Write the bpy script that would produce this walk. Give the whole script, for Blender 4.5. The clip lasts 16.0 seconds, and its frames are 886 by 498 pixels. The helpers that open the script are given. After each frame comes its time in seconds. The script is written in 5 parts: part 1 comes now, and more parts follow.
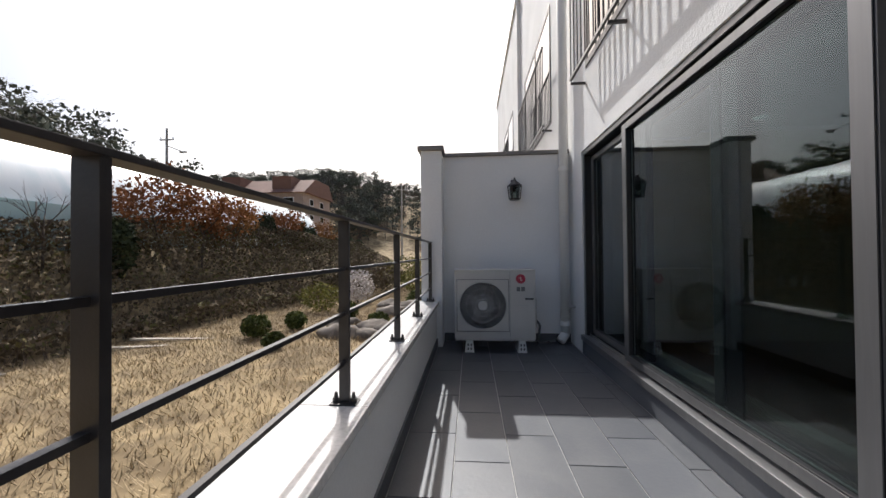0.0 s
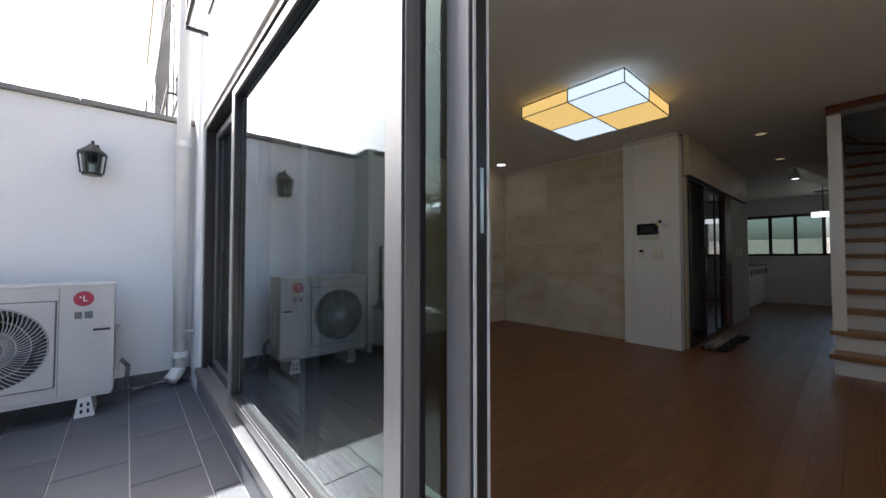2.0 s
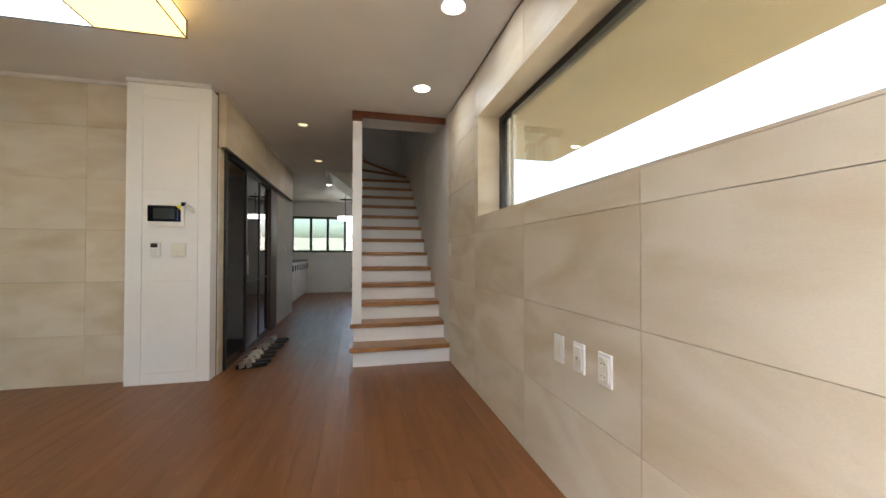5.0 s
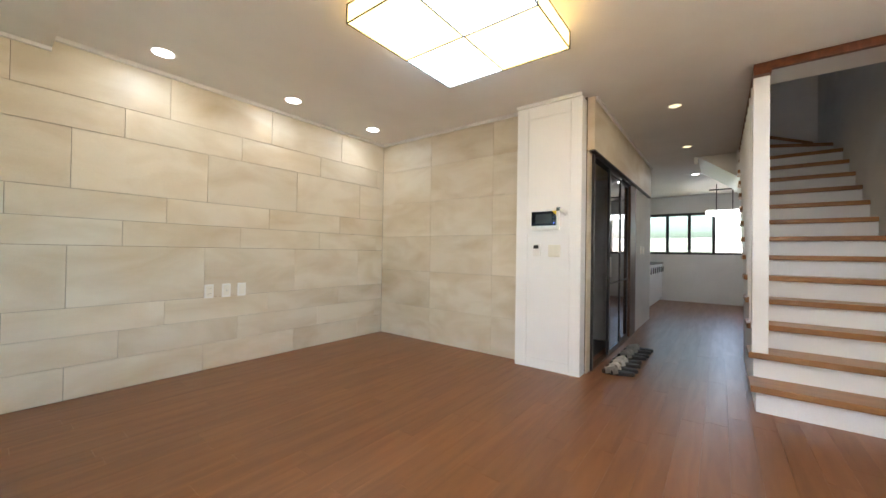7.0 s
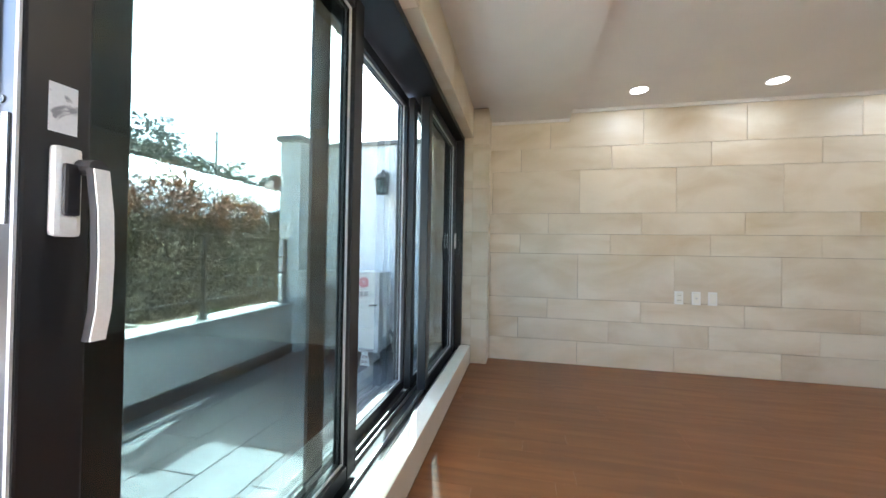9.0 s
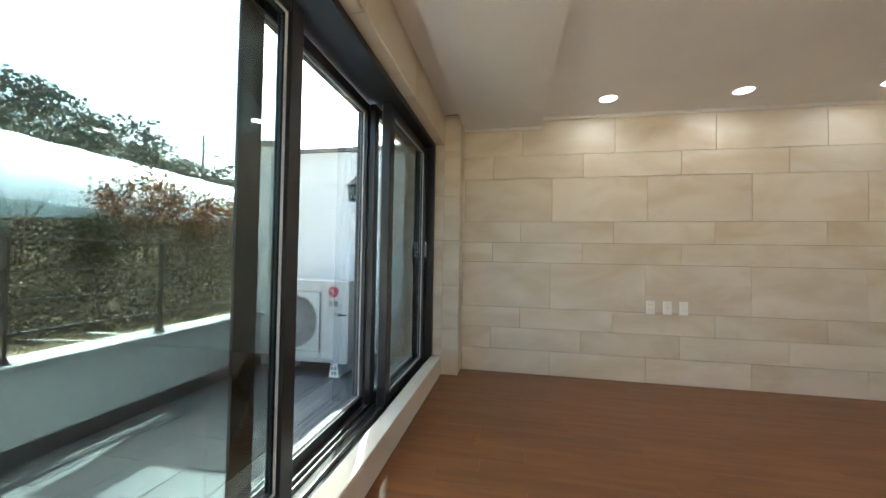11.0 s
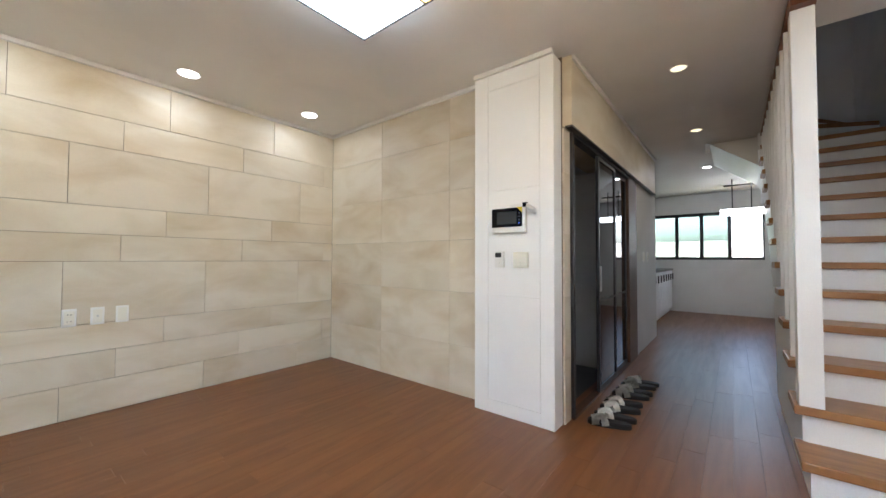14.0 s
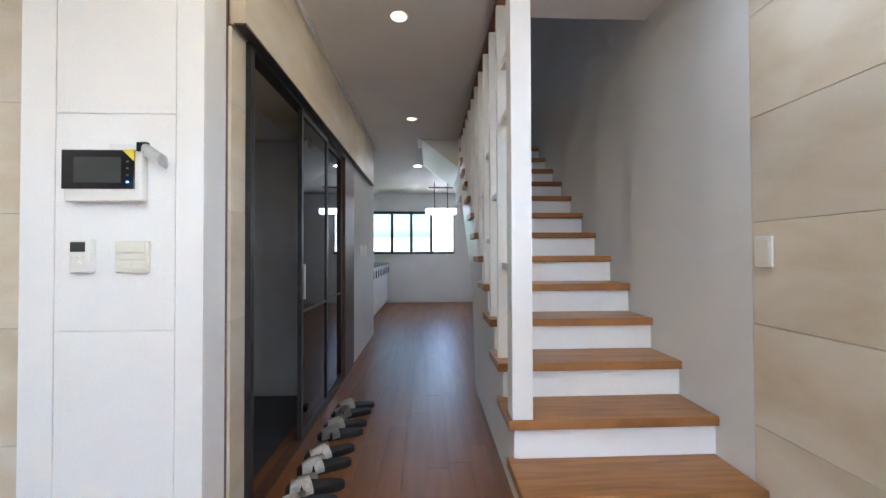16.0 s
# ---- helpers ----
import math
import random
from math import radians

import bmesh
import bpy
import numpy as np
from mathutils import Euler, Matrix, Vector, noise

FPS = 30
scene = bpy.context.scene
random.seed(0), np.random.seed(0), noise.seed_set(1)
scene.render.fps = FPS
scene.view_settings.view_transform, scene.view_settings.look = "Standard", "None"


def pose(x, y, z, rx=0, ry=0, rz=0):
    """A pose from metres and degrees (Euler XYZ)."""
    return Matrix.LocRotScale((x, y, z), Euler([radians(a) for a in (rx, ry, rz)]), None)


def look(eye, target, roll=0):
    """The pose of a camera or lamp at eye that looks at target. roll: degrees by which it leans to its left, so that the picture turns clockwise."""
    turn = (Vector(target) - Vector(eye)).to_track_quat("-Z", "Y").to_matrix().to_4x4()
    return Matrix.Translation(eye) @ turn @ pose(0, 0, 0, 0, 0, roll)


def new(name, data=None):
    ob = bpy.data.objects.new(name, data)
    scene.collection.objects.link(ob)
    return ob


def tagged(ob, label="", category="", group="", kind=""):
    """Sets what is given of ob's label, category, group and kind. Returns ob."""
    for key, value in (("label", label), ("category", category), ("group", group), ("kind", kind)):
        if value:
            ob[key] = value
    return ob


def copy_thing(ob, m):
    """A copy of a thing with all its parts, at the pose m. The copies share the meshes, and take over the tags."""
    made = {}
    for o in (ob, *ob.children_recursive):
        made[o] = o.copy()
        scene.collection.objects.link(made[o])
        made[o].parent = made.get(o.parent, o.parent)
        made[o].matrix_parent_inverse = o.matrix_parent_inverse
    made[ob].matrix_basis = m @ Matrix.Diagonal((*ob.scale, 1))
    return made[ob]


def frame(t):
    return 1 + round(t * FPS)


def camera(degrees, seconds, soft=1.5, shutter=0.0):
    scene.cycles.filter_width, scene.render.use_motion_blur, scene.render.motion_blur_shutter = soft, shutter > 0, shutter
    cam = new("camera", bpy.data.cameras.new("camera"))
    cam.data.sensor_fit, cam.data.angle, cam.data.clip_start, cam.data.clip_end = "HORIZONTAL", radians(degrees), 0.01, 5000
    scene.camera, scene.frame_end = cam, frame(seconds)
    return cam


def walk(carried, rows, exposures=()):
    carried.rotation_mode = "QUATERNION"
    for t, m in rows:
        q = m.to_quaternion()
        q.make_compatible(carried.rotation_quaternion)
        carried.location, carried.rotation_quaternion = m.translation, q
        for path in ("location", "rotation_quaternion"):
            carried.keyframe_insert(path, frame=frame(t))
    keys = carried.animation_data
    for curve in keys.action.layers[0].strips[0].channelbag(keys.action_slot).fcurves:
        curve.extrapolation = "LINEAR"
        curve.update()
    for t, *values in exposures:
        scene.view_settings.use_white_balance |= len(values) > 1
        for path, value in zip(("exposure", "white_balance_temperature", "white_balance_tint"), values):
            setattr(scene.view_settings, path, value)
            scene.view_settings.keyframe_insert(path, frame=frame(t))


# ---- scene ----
cam = camera(101.6, 16.0)
PATH = [
    (0, (0.518, 0.151, 1.003), (0.365, 2.145, 1.028), -0.5),
    (0.5, (0.707, 0.284, 1.005), (0.707, 2.284, 1.022), -0.3),
    (1, (0.946, 0.432, 0.982), (1.192, 2.417, 1.007), -0.4),
    (1.5, (1.042, 0.601, 0.977), (1.842, 2.433, 1.018), 0.2),
    (2, (1.29, 0.67, 0.991), (2.605, 2.176, 1.046), 0.0),
    (2.5, (1.58, 0.69, 0.996), (3.290, 1.725, 1.064), -0.3),
    (3, (1.756, 0.7, 1.01), (3.707, 1.138, 1.073), -0.3),
    (3.5, (1.979, 0.697, 0.977), (3.967, 0.486, 1.042), -0.6),
    (5.8, (2.745, 0.858, 1.034), (4.69, 0.392, 1.06), 0.1),
    (6, (2.785, 0.881, 1.025), (4.768, 0.624, 1.052), 0.2),
    (6.5, (2.819, 0.91, 0.97), (4.745, 1.446, 1.019), 0.5),
    (7, (2.718, 1.01, 1.02), (4.305, 2.227, 1.039), 0.9),
    (7.5, (2.635, 0.972, 0.988), (3.683, 2.675, 1.026), 1.1),
    (8, (2.565, 0.92, 1.019), (3.012, 2.869, 1.044), 1.1),
    (8.5, (2.563, 0.883, 1.029), (2.39, 2.875, 1.042), 1.0),
    (8.7, (2.569, 0.88, 1.021), (2.17, 2.84, 1.034), 1.0),
    (10.8, (2.694, 0.984, 1.058), (2.237, 2.93, 1.103), 1.0),
    (11, (2.755, 0.987, 1.068), (2.378, 2.951, 1.112), 1.0),
    (11.5, (2.811, 0.992, 1.117), (2.715, 2.989, 1.157), 0.8),
    (12, (2.987, 0.973, 1.132), (3.144, 2.967, 1.173), 0.8),
    (12.5, (3.142, 0.943, 1.1), (3.617, 2.885, 1.152), 0.7),
    (13, (3.368, 0.934, 1.08), (4.157, 2.772, 1.136), 0.6),
    (13.5, (3.53, 0.996, 1.056), (4.7, 2.616, 1.124), 0.6),
    (14, (3.629, 1.064, 1.053), (5.186, 2.317, 1.109), 0.2),
    (14.5, (3.862, 1.066, 1.071), (5.665, 1.93, 1.115), 0.1),
    (15, (4.078, 1.095, 1.069), (6.006, 1.624, 1.109), -0.0),
    (15.5, (4.277, 1.15, 1.078), (6.268, 1.334, 1.101), -0.1),
    (16, (4.568, 1.182, 1.055), (6.566, 1.102, 1.083), -0.2),
]
walk(cam, [(t, look(eye, target, roll)) for t, eye, target, roll in PATH],
     [(0, 0.15, 6300, 10), (0.7, 0.15, 6300, 10), (1.5, 0.9, 6100, 10), (2.0, 1.8, 6100, 10), (2.5, 3.35, 5950, 8), (3.0, 3.8, 6500, 10), (3.6, 3.9, 6600, 10),
      (6.0, 3.9, 6700, 10), (7.0, 4.5, 6400, 10), (8.0, 4.7, 5800, 10), (8.6, 4.55, 5700, 10), (11.0, 4.0, 6300, 10), (11.5, 4.2, 6250, 10), (12.5, 4.5, 6150, 10), (14.0, 4.45, 5950, 10),
      (15.0, 4.5, 5600, 10), (16, 4.7, 5500, 10)])

# ---- world, sun, exposure ----
world = bpy.data.worlds.new("sky")
scene.world = world
world.use_nodes = True
wn = world.node_tree
sky = wn.nodes.new("ShaderNodeTexSky")
sky.sky_type = "NISHITA"
sky.sun_disc = False
SUN = Vector((-0.60, 2.09, 2.41)).normalized()
sky.sun_elevation = math.asin(SUN.z)
sky.sun_rotation = math.atan2(SUN.x, SUN.y)
sky.dust_density = 6.0
sky.air_density = 1.0
sky.ozone_density = 1.0
bg = next(n for n in wn.nodes if n.type == "BACKGROUND")
wn.links.new(sky.outputs[0], bg.inputs[0])
bg.inputs[1].default_value = 0.15
sun = new("sun", bpy.data.lights.new("sun", "SUN"))
sun.data.energy, sun.data.angle, sun.data.color = 5.0, radians(0.55), (1, 0.97, 0.93)
sun.matrix_world = look(SUN * 30, (0, 0, 0))


def area(name, m, sx, sy, watts, colour, shape="RECTANGLE"):
    d = bpy.data.lights.new(name, "AREA")
    d.shape, d.size, d.size_y, d.energy, d.color = shape, sx, sy, watts, colour
    o = new(name, d)
    o.matrix_world = m
    return o


# ---- materials ----
def mat(name, colour, rough=0.5, metal=0.0, second=None, scale=8.0, stretch=(1, 1, 1), detail=4.0, lo=0.35, hi=0.65,
        bump=0.0, bump_scale=200.0, rnd=0.0, spec=0.5, rough2=None, coat=0.0, fine=None):
    """Colour with a large stain field, a fine grain, relief and a shift from piece to piece."""
    m = bpy.data.materials.new(name)
    m.use_nodes = True
    t = m.node_tree
    p = t.nodes["Principled BSDF"]
    p.inputs["Roughness"].default_value = rough
    p.inputs["Metallic"].default_value = metal
    p.inputs["Specular IOR Level"].default_value = spec
    p.inputs["Coat Weight"].default_value = coat
    co = t.nodes.new("ShaderNodeTexCoord")
    geo = t.nodes.new("ShaderNodeNewGeometry")
    mp = t.nodes.new("ShaderNodeMapping")
    mp.inputs["Scale"].default_value = stretch
    info = t.nodes.new("ShaderNodeObjectInfo")
    off = t.nodes.new("ShaderNodeMath")
    off.operation = "MULTIPLY"
    off.inputs[1].default_value = 37.0 if rnd else 0.0
    t.links.new(info.outputs["Random"], off.inputs[0])
    t.links.new(geo.outputs["Position"], mp.inputs["Vector"])
    t.links.new(off.outputs[0], mp.inputs["Location"])
    n1 = t.nodes.new("ShaderNodeTexNoise")
    n1.inputs["Scale"].default_value = scale
    n1.inputs["Detail"].default_value = detail
    n1.inputs["Distortion"].default_value = 0.6
    t.links.new(mp.outputs[0], n1.inputs["Vector"])
    ramp = t.nodes.new("ShaderNodeMapRange")
    ramp.inputs["From Min"].default_value, ramp.inputs["From Max"].default_value = lo, hi
    t.links.new(n1.outputs["Fac"], ramp.inputs["Value"])
    mix = t.nodes.new("ShaderNodeMix")
    mix.data_type = "RGBA"
    s = second or tuple(c * 0.88 for c in colour)
    mix.inputs["A"].default_value = (*colour, 1)
    mix.inputs["B"].default_value = (*s, 1)
    t.links.new(ramp.outputs[0], mix.inputs["Factor"])
    n2 = t.nodes.new("ShaderNodeTexNoise")
    n2.inputs["Scale"].default_value = fine or bump_scale
    n2.inputs["Detail"].default_value = 3
    t.links.new(mp.outputs[0], n2.inputs["Vector"])
    hsv = t.nodes.new("ShaderNodeHueSaturation")
    val = t.nodes.new("ShaderNodeMath")
    val.operation = "MULTIPLY_ADD"
    val.inputs[1].default_value, val.inputs[2].default_value = 0.16, 0.92
    t.links.new(n2.outputs["Fac"], val.inputs[0])
    add = t.nodes.new("ShaderNodeMath")
    add.operation = "MULTIPLY_ADD"
    add.inputs[1].default_value = rnd
    t.links.new(info.outputs["Random"], add.inputs[0])
    t.links.new(val.outputs[0], add.inputs[2])
    sub = t.nodes.new("ShaderNodeMath")
    sub.operation = "SUBTRACT"
    sub.inputs[1].default_value = rnd / 2
    t.links.new(add.outputs[0], sub.inputs[0])
    t.links.new(sub.outputs[0], hsv.inputs["Value"])
    t.links.new(mix.outputs["Result"], hsv.inputs["Color"])
    t.links.new(hsv.outputs[0], p.inputs["Base Color"])
    if rough2 is not None:
        r = t.nodes.new("ShaderNodeMapRange")
        r.inputs["To Min"].default_value, r.inputs["To Max"].default_value = rough, rough2
        t.links.new(n1.outputs["Fac"], r.inputs["Value"])
        t.links.new(r.outputs[0], p.inputs["Roughness"])
    if bump:
        b = t.nodes.new("ShaderNodeBump")
        b.inputs["Strength"].default_value = bump
        b.inputs["Distance"].default_value = 0.004
        t.links.new(n2.outputs["Fac"], b.inputs["Height"])
        t.links.new(b.outputs[0], p.inputs["Normal"])
    return m


def glow(name, colour, strength):
    m = bpy.data.materials.new(name)
    m.use_nodes = True
    p = m.node_tree.nodes["Principled BSDF"]
    p.inputs["Base Color"].default_value = (*[0.8 * c for c in colour], 1)
    p.inputs["Emission Color"].default_value = (*colour, 1)
    p.inputs["Emission Strength"].default_value = strength
    return m


def glass(name, tint, base=0.035, edge=0.85):
    """Thin clear glass: see-through tint, with a gloss that grows towards grazing view."""
    m = bpy.data.materials.new(name)
    m.use_nodes = True
    t = m.node_tree
    t.nodes.remove(t.nodes["Principled BSDF"])
    out = t.nodes["Material Output"]
    lw, pw, ma, tr, gl, mx = (t.nodes.new(k) for k in ("ShaderNodeLayerWeight", "ShaderNodeMath", "ShaderNodeMath", "ShaderNodeBsdfTransparent", "ShaderNodeBsdfGlossy", "ShaderNodeMixShader"))
    lw.inputs["Blend"].default_value = 0.5
    pw.operation, ma.operation = "POWER", "MULTIPLY_ADD"
    pw.inputs[1].default_value = 4.0
    ma.inputs[1].default_value, ma.inputs[2].default_value = edge, base
    tr.inputs["Color"].default_value = (*tint, 1)
    gl.inputs["Roughness"].default_value = 0.0
    gl.inputs["Color"].default_value = (0.95, 0.97, 1, 1)
    t.links.new(lw.outputs["Facing"], pw.inputs[0])
    t.links.new(pw.outputs[0], ma.inputs[0])
    t.links.new(ma.outputs[0], mx.inputs[0])
    t.links.new(tr.outputs[0], mx.inputs[1])
    t.links.new(gl.outputs[0], mx.inputs[2])
    t.links.new(mx.outputs[0], out.inputs["Surface"])
    return m


def two_tone(name, a, b, scale, rough=0.9, bump=0.4, rnd=0.3):
    return mat(name, a, rough, second=b, scale=scale, lo=0.42, hi=0.58, bump=bump, bump_scale=scale * 6, rnd=rnd, spec=0.2)


M_TILE = mat("beige stone tile", (0.67, 0.60, 0.485), 0.38, second=(0.53, 0.43, 0.29), scale=1.9, stretch=(0.9, 0.9, 2.2), detail=7,
             lo=0.40, hi=0.74, bump=0.06, bump_scale=160, rnd=0.11, rough2=0.52)
M_GROUT = mat("tile grout", (0.16, 0.13, 0.10), 0.9)
M_WOOD = mat("red-brown floor plank", (0.205, 0.078, 0.024), 0.30, second=(0.160, 0.058, 0.018), scale=3.0, stretch=(0.6, 6, 1), detail=6,
             bump=0.06, bump_scale=60, rnd=0.16, rough2=0.42)
M_TREAD = mat("oiled oak tread", (0.36, 0.165, 0.05), 0.34, second=(0.20, 0.080, 0.022), scale=4.0, stretch=(9, 0.7, 1), detail=6,
              bump=0.1, bump_scale=70, rnd=0.12, lo=0.4, hi=0.75)
M_TRIM = mat("red-brown wood trim", (0.20, 0.062, 0.022), 0.4, second=(0.12, 0.036, 0.012), scale=5, stretch=(1, 5, 5))
M_CEIL = mat("white ceiling paper", (0.74, 0.72, 0.70), 0.85, second=(0.70, 0.68, 0.66), scale=2, bump=0.12, bump_scale=240)
M_PLASTER = mat("white wallpaper", (0.72, 0.71, 0.69), 0.8, second=(0.66, 0.65, 0.63), scale=1.5, bump=0.15, bump_scale=260)
M_PANEL = mat("white lacquer", (0.86, 0.855, 0.85), 0.35, second=(0.83, 0.825, 0.82), scale=3)
# white lacquer with the vestibule's dimness put into the colour
M_DIMLACQ = mat("white lacquer greyed as dim", (0.52, 0.51, 0.50), 0.4, scale=3)
M_STUCCO = mat("white rough stucco", (0.76, 0.755, 0.74), 0.9, second=(0.68, 0.675, 0.66), scale=1.1, detail=6, bump=0.9, bump_scale=70)
M_RENDER = mat("white painted render", (0.76, 0.76, 0.76), 0.8, second=(0.70, 0.70, 0.705), scale=1.0, stretch=(1, 1, 0.7), detail=6, lo=0.45, hi=0.8, bump=0.25, bump_scale=90)
M_COPING = mat("grey speckled granite", (0.56, 0.55, 0.54), 0.22, second=(0.44, 0.43, 0.42), scale=60, detail=6, bump=0.05, bump_scale=300, fine=420)
M_CAP = mat("taupe metal coping", (0.20, 0.185, 0.175), 0.55, scale=6)
M_SLATE = mat("dark grey slate tile", (0.075, 0.080, 0.090), 0.36, second=(0.118, 0.120, 0.124), scale=2.6, detail=8, lo=0.45, hi=0.8,
              bump=0.25, bump_scale=45, rnd=0.25, rough2=0.6)
M_SLATEGROUT = mat("light joint", (0.42, 0.41, 0.40), 0.9)
M_FRAME_OUT = mat("grey metal window profile", (0.17, 0.168, 0.168), 0.38, metal=0.5, scale=2, stretch=(20, 20, 1))
M_FRAME_IN = mat("black window profile", (0.012, 0.012, 0.014), 0.32, scale=4)
M_DARKSTRIP = mat("glossy dark grey strip", (0.035, 0.035, 0.038), 0.16, scale=3, spec=0.8)
M_SEAL = mat("white brush seal", (0.5, 0.5, 0.5), 0.6)
M_BLACK = mat("black painted steel", (0.018, 0.016, 0.017), 0.38, second=(0.03, 0.026, 0.026), scale=14, bump=0.1, bump_scale=150)
M_WHITEPLASTIC = mat("white plastic", (0.80, 0.79, 0.76), 0.32, second=(0.77, 0.76, 0.73), scale=5)
M_CREAM = mat("cream plastic", (0.78, 0.75, 0.66), 0.35, second=(0.75, 0.72, 0.63), scale=5)
M_ACBODY = mat("warm grey enamel", (0.56, 0.54, 0.51), 0.45, second=(0.51, 0.49, 0.46), scale=3, bump=0.04, bump_scale=150)
# near-black colour that stands for the shade inside hollows
M_RECESS_SHADE = mat("dark recess shade", (0.03, 0.03, 0.032), 0.7)
M_ACGRILLE = mat("grey grille wire", (0.50, 0.49, 0.47), 0.5)
M_RED = mat("red badge", (0.42, 0.02, 0.06), 0.4)
M_GREY = mat("grey print and shadow line", (0.16, 0.16, 0.16), 0.6)
M_CHROME = mat("brushed metal", (0.62, 0.61, 0.59), 0.28, metal=1.0, scale=6)
M_SCREEN = mat("black glossy screen", (0.006, 0.008, 0.016), 0.08, scale=4)
M_LCD = mat("grey display", (0.045, 0.05, 0.05), 0.15, scale=4)
M_YELLOW = mat("yellow sticker", (0.72, 0.55, 0.02), 0.5)
M_DARKGLASS = mat("black tinted glass", (0.006, 0.005, 0.006), 0.03, scale=3, spec=0.6)
M_DARKFLOOR = mat("dark vestibule tile", (0.03, 0.03, 0.032), 0.35, scale=5)
M_JAMB = mat("brown door jamb", (0.10, 0.045, 0.020), 0.45, second=(0.06, 0.026, 0.012), scale=4, stretch=(8, 8, 0.7))
M_SOLE = mat("black rubber", (0.014, 0.013, 0.013), 0.55, scale=20, bump=0.2)
M_STRAP = mat("off-white strap", (0.68, 0.65, 0.60), 0.6, second=(0.5, 0.48, 0.44), scale=40)
M_PAPER = mat("white paper", (0.75, 0.75, 0.75), 0.7, second=(0.3, 0.3, 0.32), scale=30, lo=0.62, hi=0.7)
M_SILL = mat("pale stone sill", (0.66, 0.62, 0.55), 0.3, second=(0.58, 0.53, 0.45), scale=2.5, detail=6)
M_WORKTOP = mat("black stone worktop", (0.02, 0.02, 0.022), 0.15, scale=30)
M_GLASS = glass("window glass", (0.60, 0.66, 0.645), 0.05)
M_GLASSK = glass("kitchen glass", (0.50, 0.57, 0.55))
M_GLASSC = glass("clear glass", (0.93, 0.95, 0.94))
M_FOAM = mat("beige outdoor soffit", (0.40, 0.35, 0.265), 0.8, scale=2)
M_WHITE_ON = glow("cool diffuser", (0.80, 0.92, 1.0), 0.27)
M_YELLOW_ON = glow("warm diffuser", (1.0, 0.66, 0.22), 0.235)
M_DOWN_ON = glow("downlight lens", (1.0, 0.98, 0.95), 0.7)
M_DOWNW_ON = glow("warm downlight lens", (1.0, 0.80, 0.46), 0.08)
M_PEND_ON = glow("pendant diffuser", (0.95, 0.98, 1.0), 0.5)
M_BLUE_ON = glow("blue key", (0.1, 0.2, 1.0), 0.6)
M_GRASS = two_tone("dry grass ground", (0.27, 0.205, 0.115), (0.15, 0.11, 0.062), 1.2)
M_STRAW = mat("dry straw", (0.36, 0.275, 0.155), 0.8, second=(0.20, 0.145, 0.08), scale=1.6, rnd=0.0)
M_HEDGE = two_tone("brush leaves", (0.098, 0.076, 0.048), (0.180, 0.140, 0.092), 1.6)
M_HEDGE2 = two_tone("olive brush leaves", (0.088, 0.088, 0.034), (0.155, 0.135, 0.060), 1.6)
M_TWIG = mat("brown twig", (0.085, 0.060, 0.045), 0.9, scale=6)
M_BARK = mat("grey-brown bark", (0.095, 0.075, 0.060), 0.9, second=(0.05, 0.04, 0.032), scale=12, bump=0.5, bump_scale=50)
M_RUST = two_tone("rust leaves", (0.25, 0.105, 0.042), (0.17, 0.072, 0.030), 2.0)
M_ORANGE = two_tone("orange-brown leaves", (0.30, 0.145, 0.050), (0.20, 0.095, 0.035), 2.0)
M_EVERGREEN = two_tone("dark evergreen needles", (0.026, 0.036, 0.018), (0.050, 0.062, 0.028), 2.5)
# pines and bare trees are paled: distance haze is put into their colours
M_PINE = two_tone("hazy pine needles", (0.085, 0.095, 0.072), (0.140, 0.145, 0.110), 0.8)
M_BARE = two_tone("hazy bare branches", (0.180, 0.155, 0.138), (0.120, 0.102, 0.090), 0.6)
M_YGREEN = two_tone("spring shoots", (0.20, 0.19, 0.045), (0.12, 0.12, 0.035), 2.0)
M_BLOSSOM = two_tone("white blossom", (0.72, 0.68, 0.66), (0.50, 0.46, 0.44), 6.0)
M_GREENBUSH = two_tone("clipped green leaves", (0.085, 0.10, 0.026), (0.045, 0.058, 0.016), 4.0)
M_ROCK = two_tone("grey boulder", (0.20, 0.175, 0.15), (0.10, 0.085, 0.072), 2.0, bump=0.8)
M_VINYL = mat("white greenhouse film", (0.78, 0.82, 0.83), 0.32, second=(0.62, 0.72, 0.74), scale=1.1, stretch=(1, 2.2, 0.5), detail=5, lo=0.5, hi=0.8)
M_TEAL = mat("pale teal film", (0.42, 0.58, 0.58), 0.4, second=(0.55, 0.68, 0.68), scale=1.0)
M_BRICK = mat("pinkish brick wall", (0.42, 0.33, 0.275), 0.9, second=(0.36, 0.27, 0.225), scale=1.0, fine=30)
M_ROOF = mat("brown roof sheet", (0.20, 0.105, 0.075), 0.8, scale=1.0)
M_CONCRETE = mat("grey concrete", (0.36, 0.35, 0.33), 0.85, scale=2)
# lightened for distance haze like the woods
M_HILL = two_tone("hazy woodland floor", (0.130, 0.112, 0.088), (0.080, 0.072, 0.058), 0.12)
M_PLANK = mat("weathered board", (0.40, 0.36, 0.30), 0.8, scale=4)


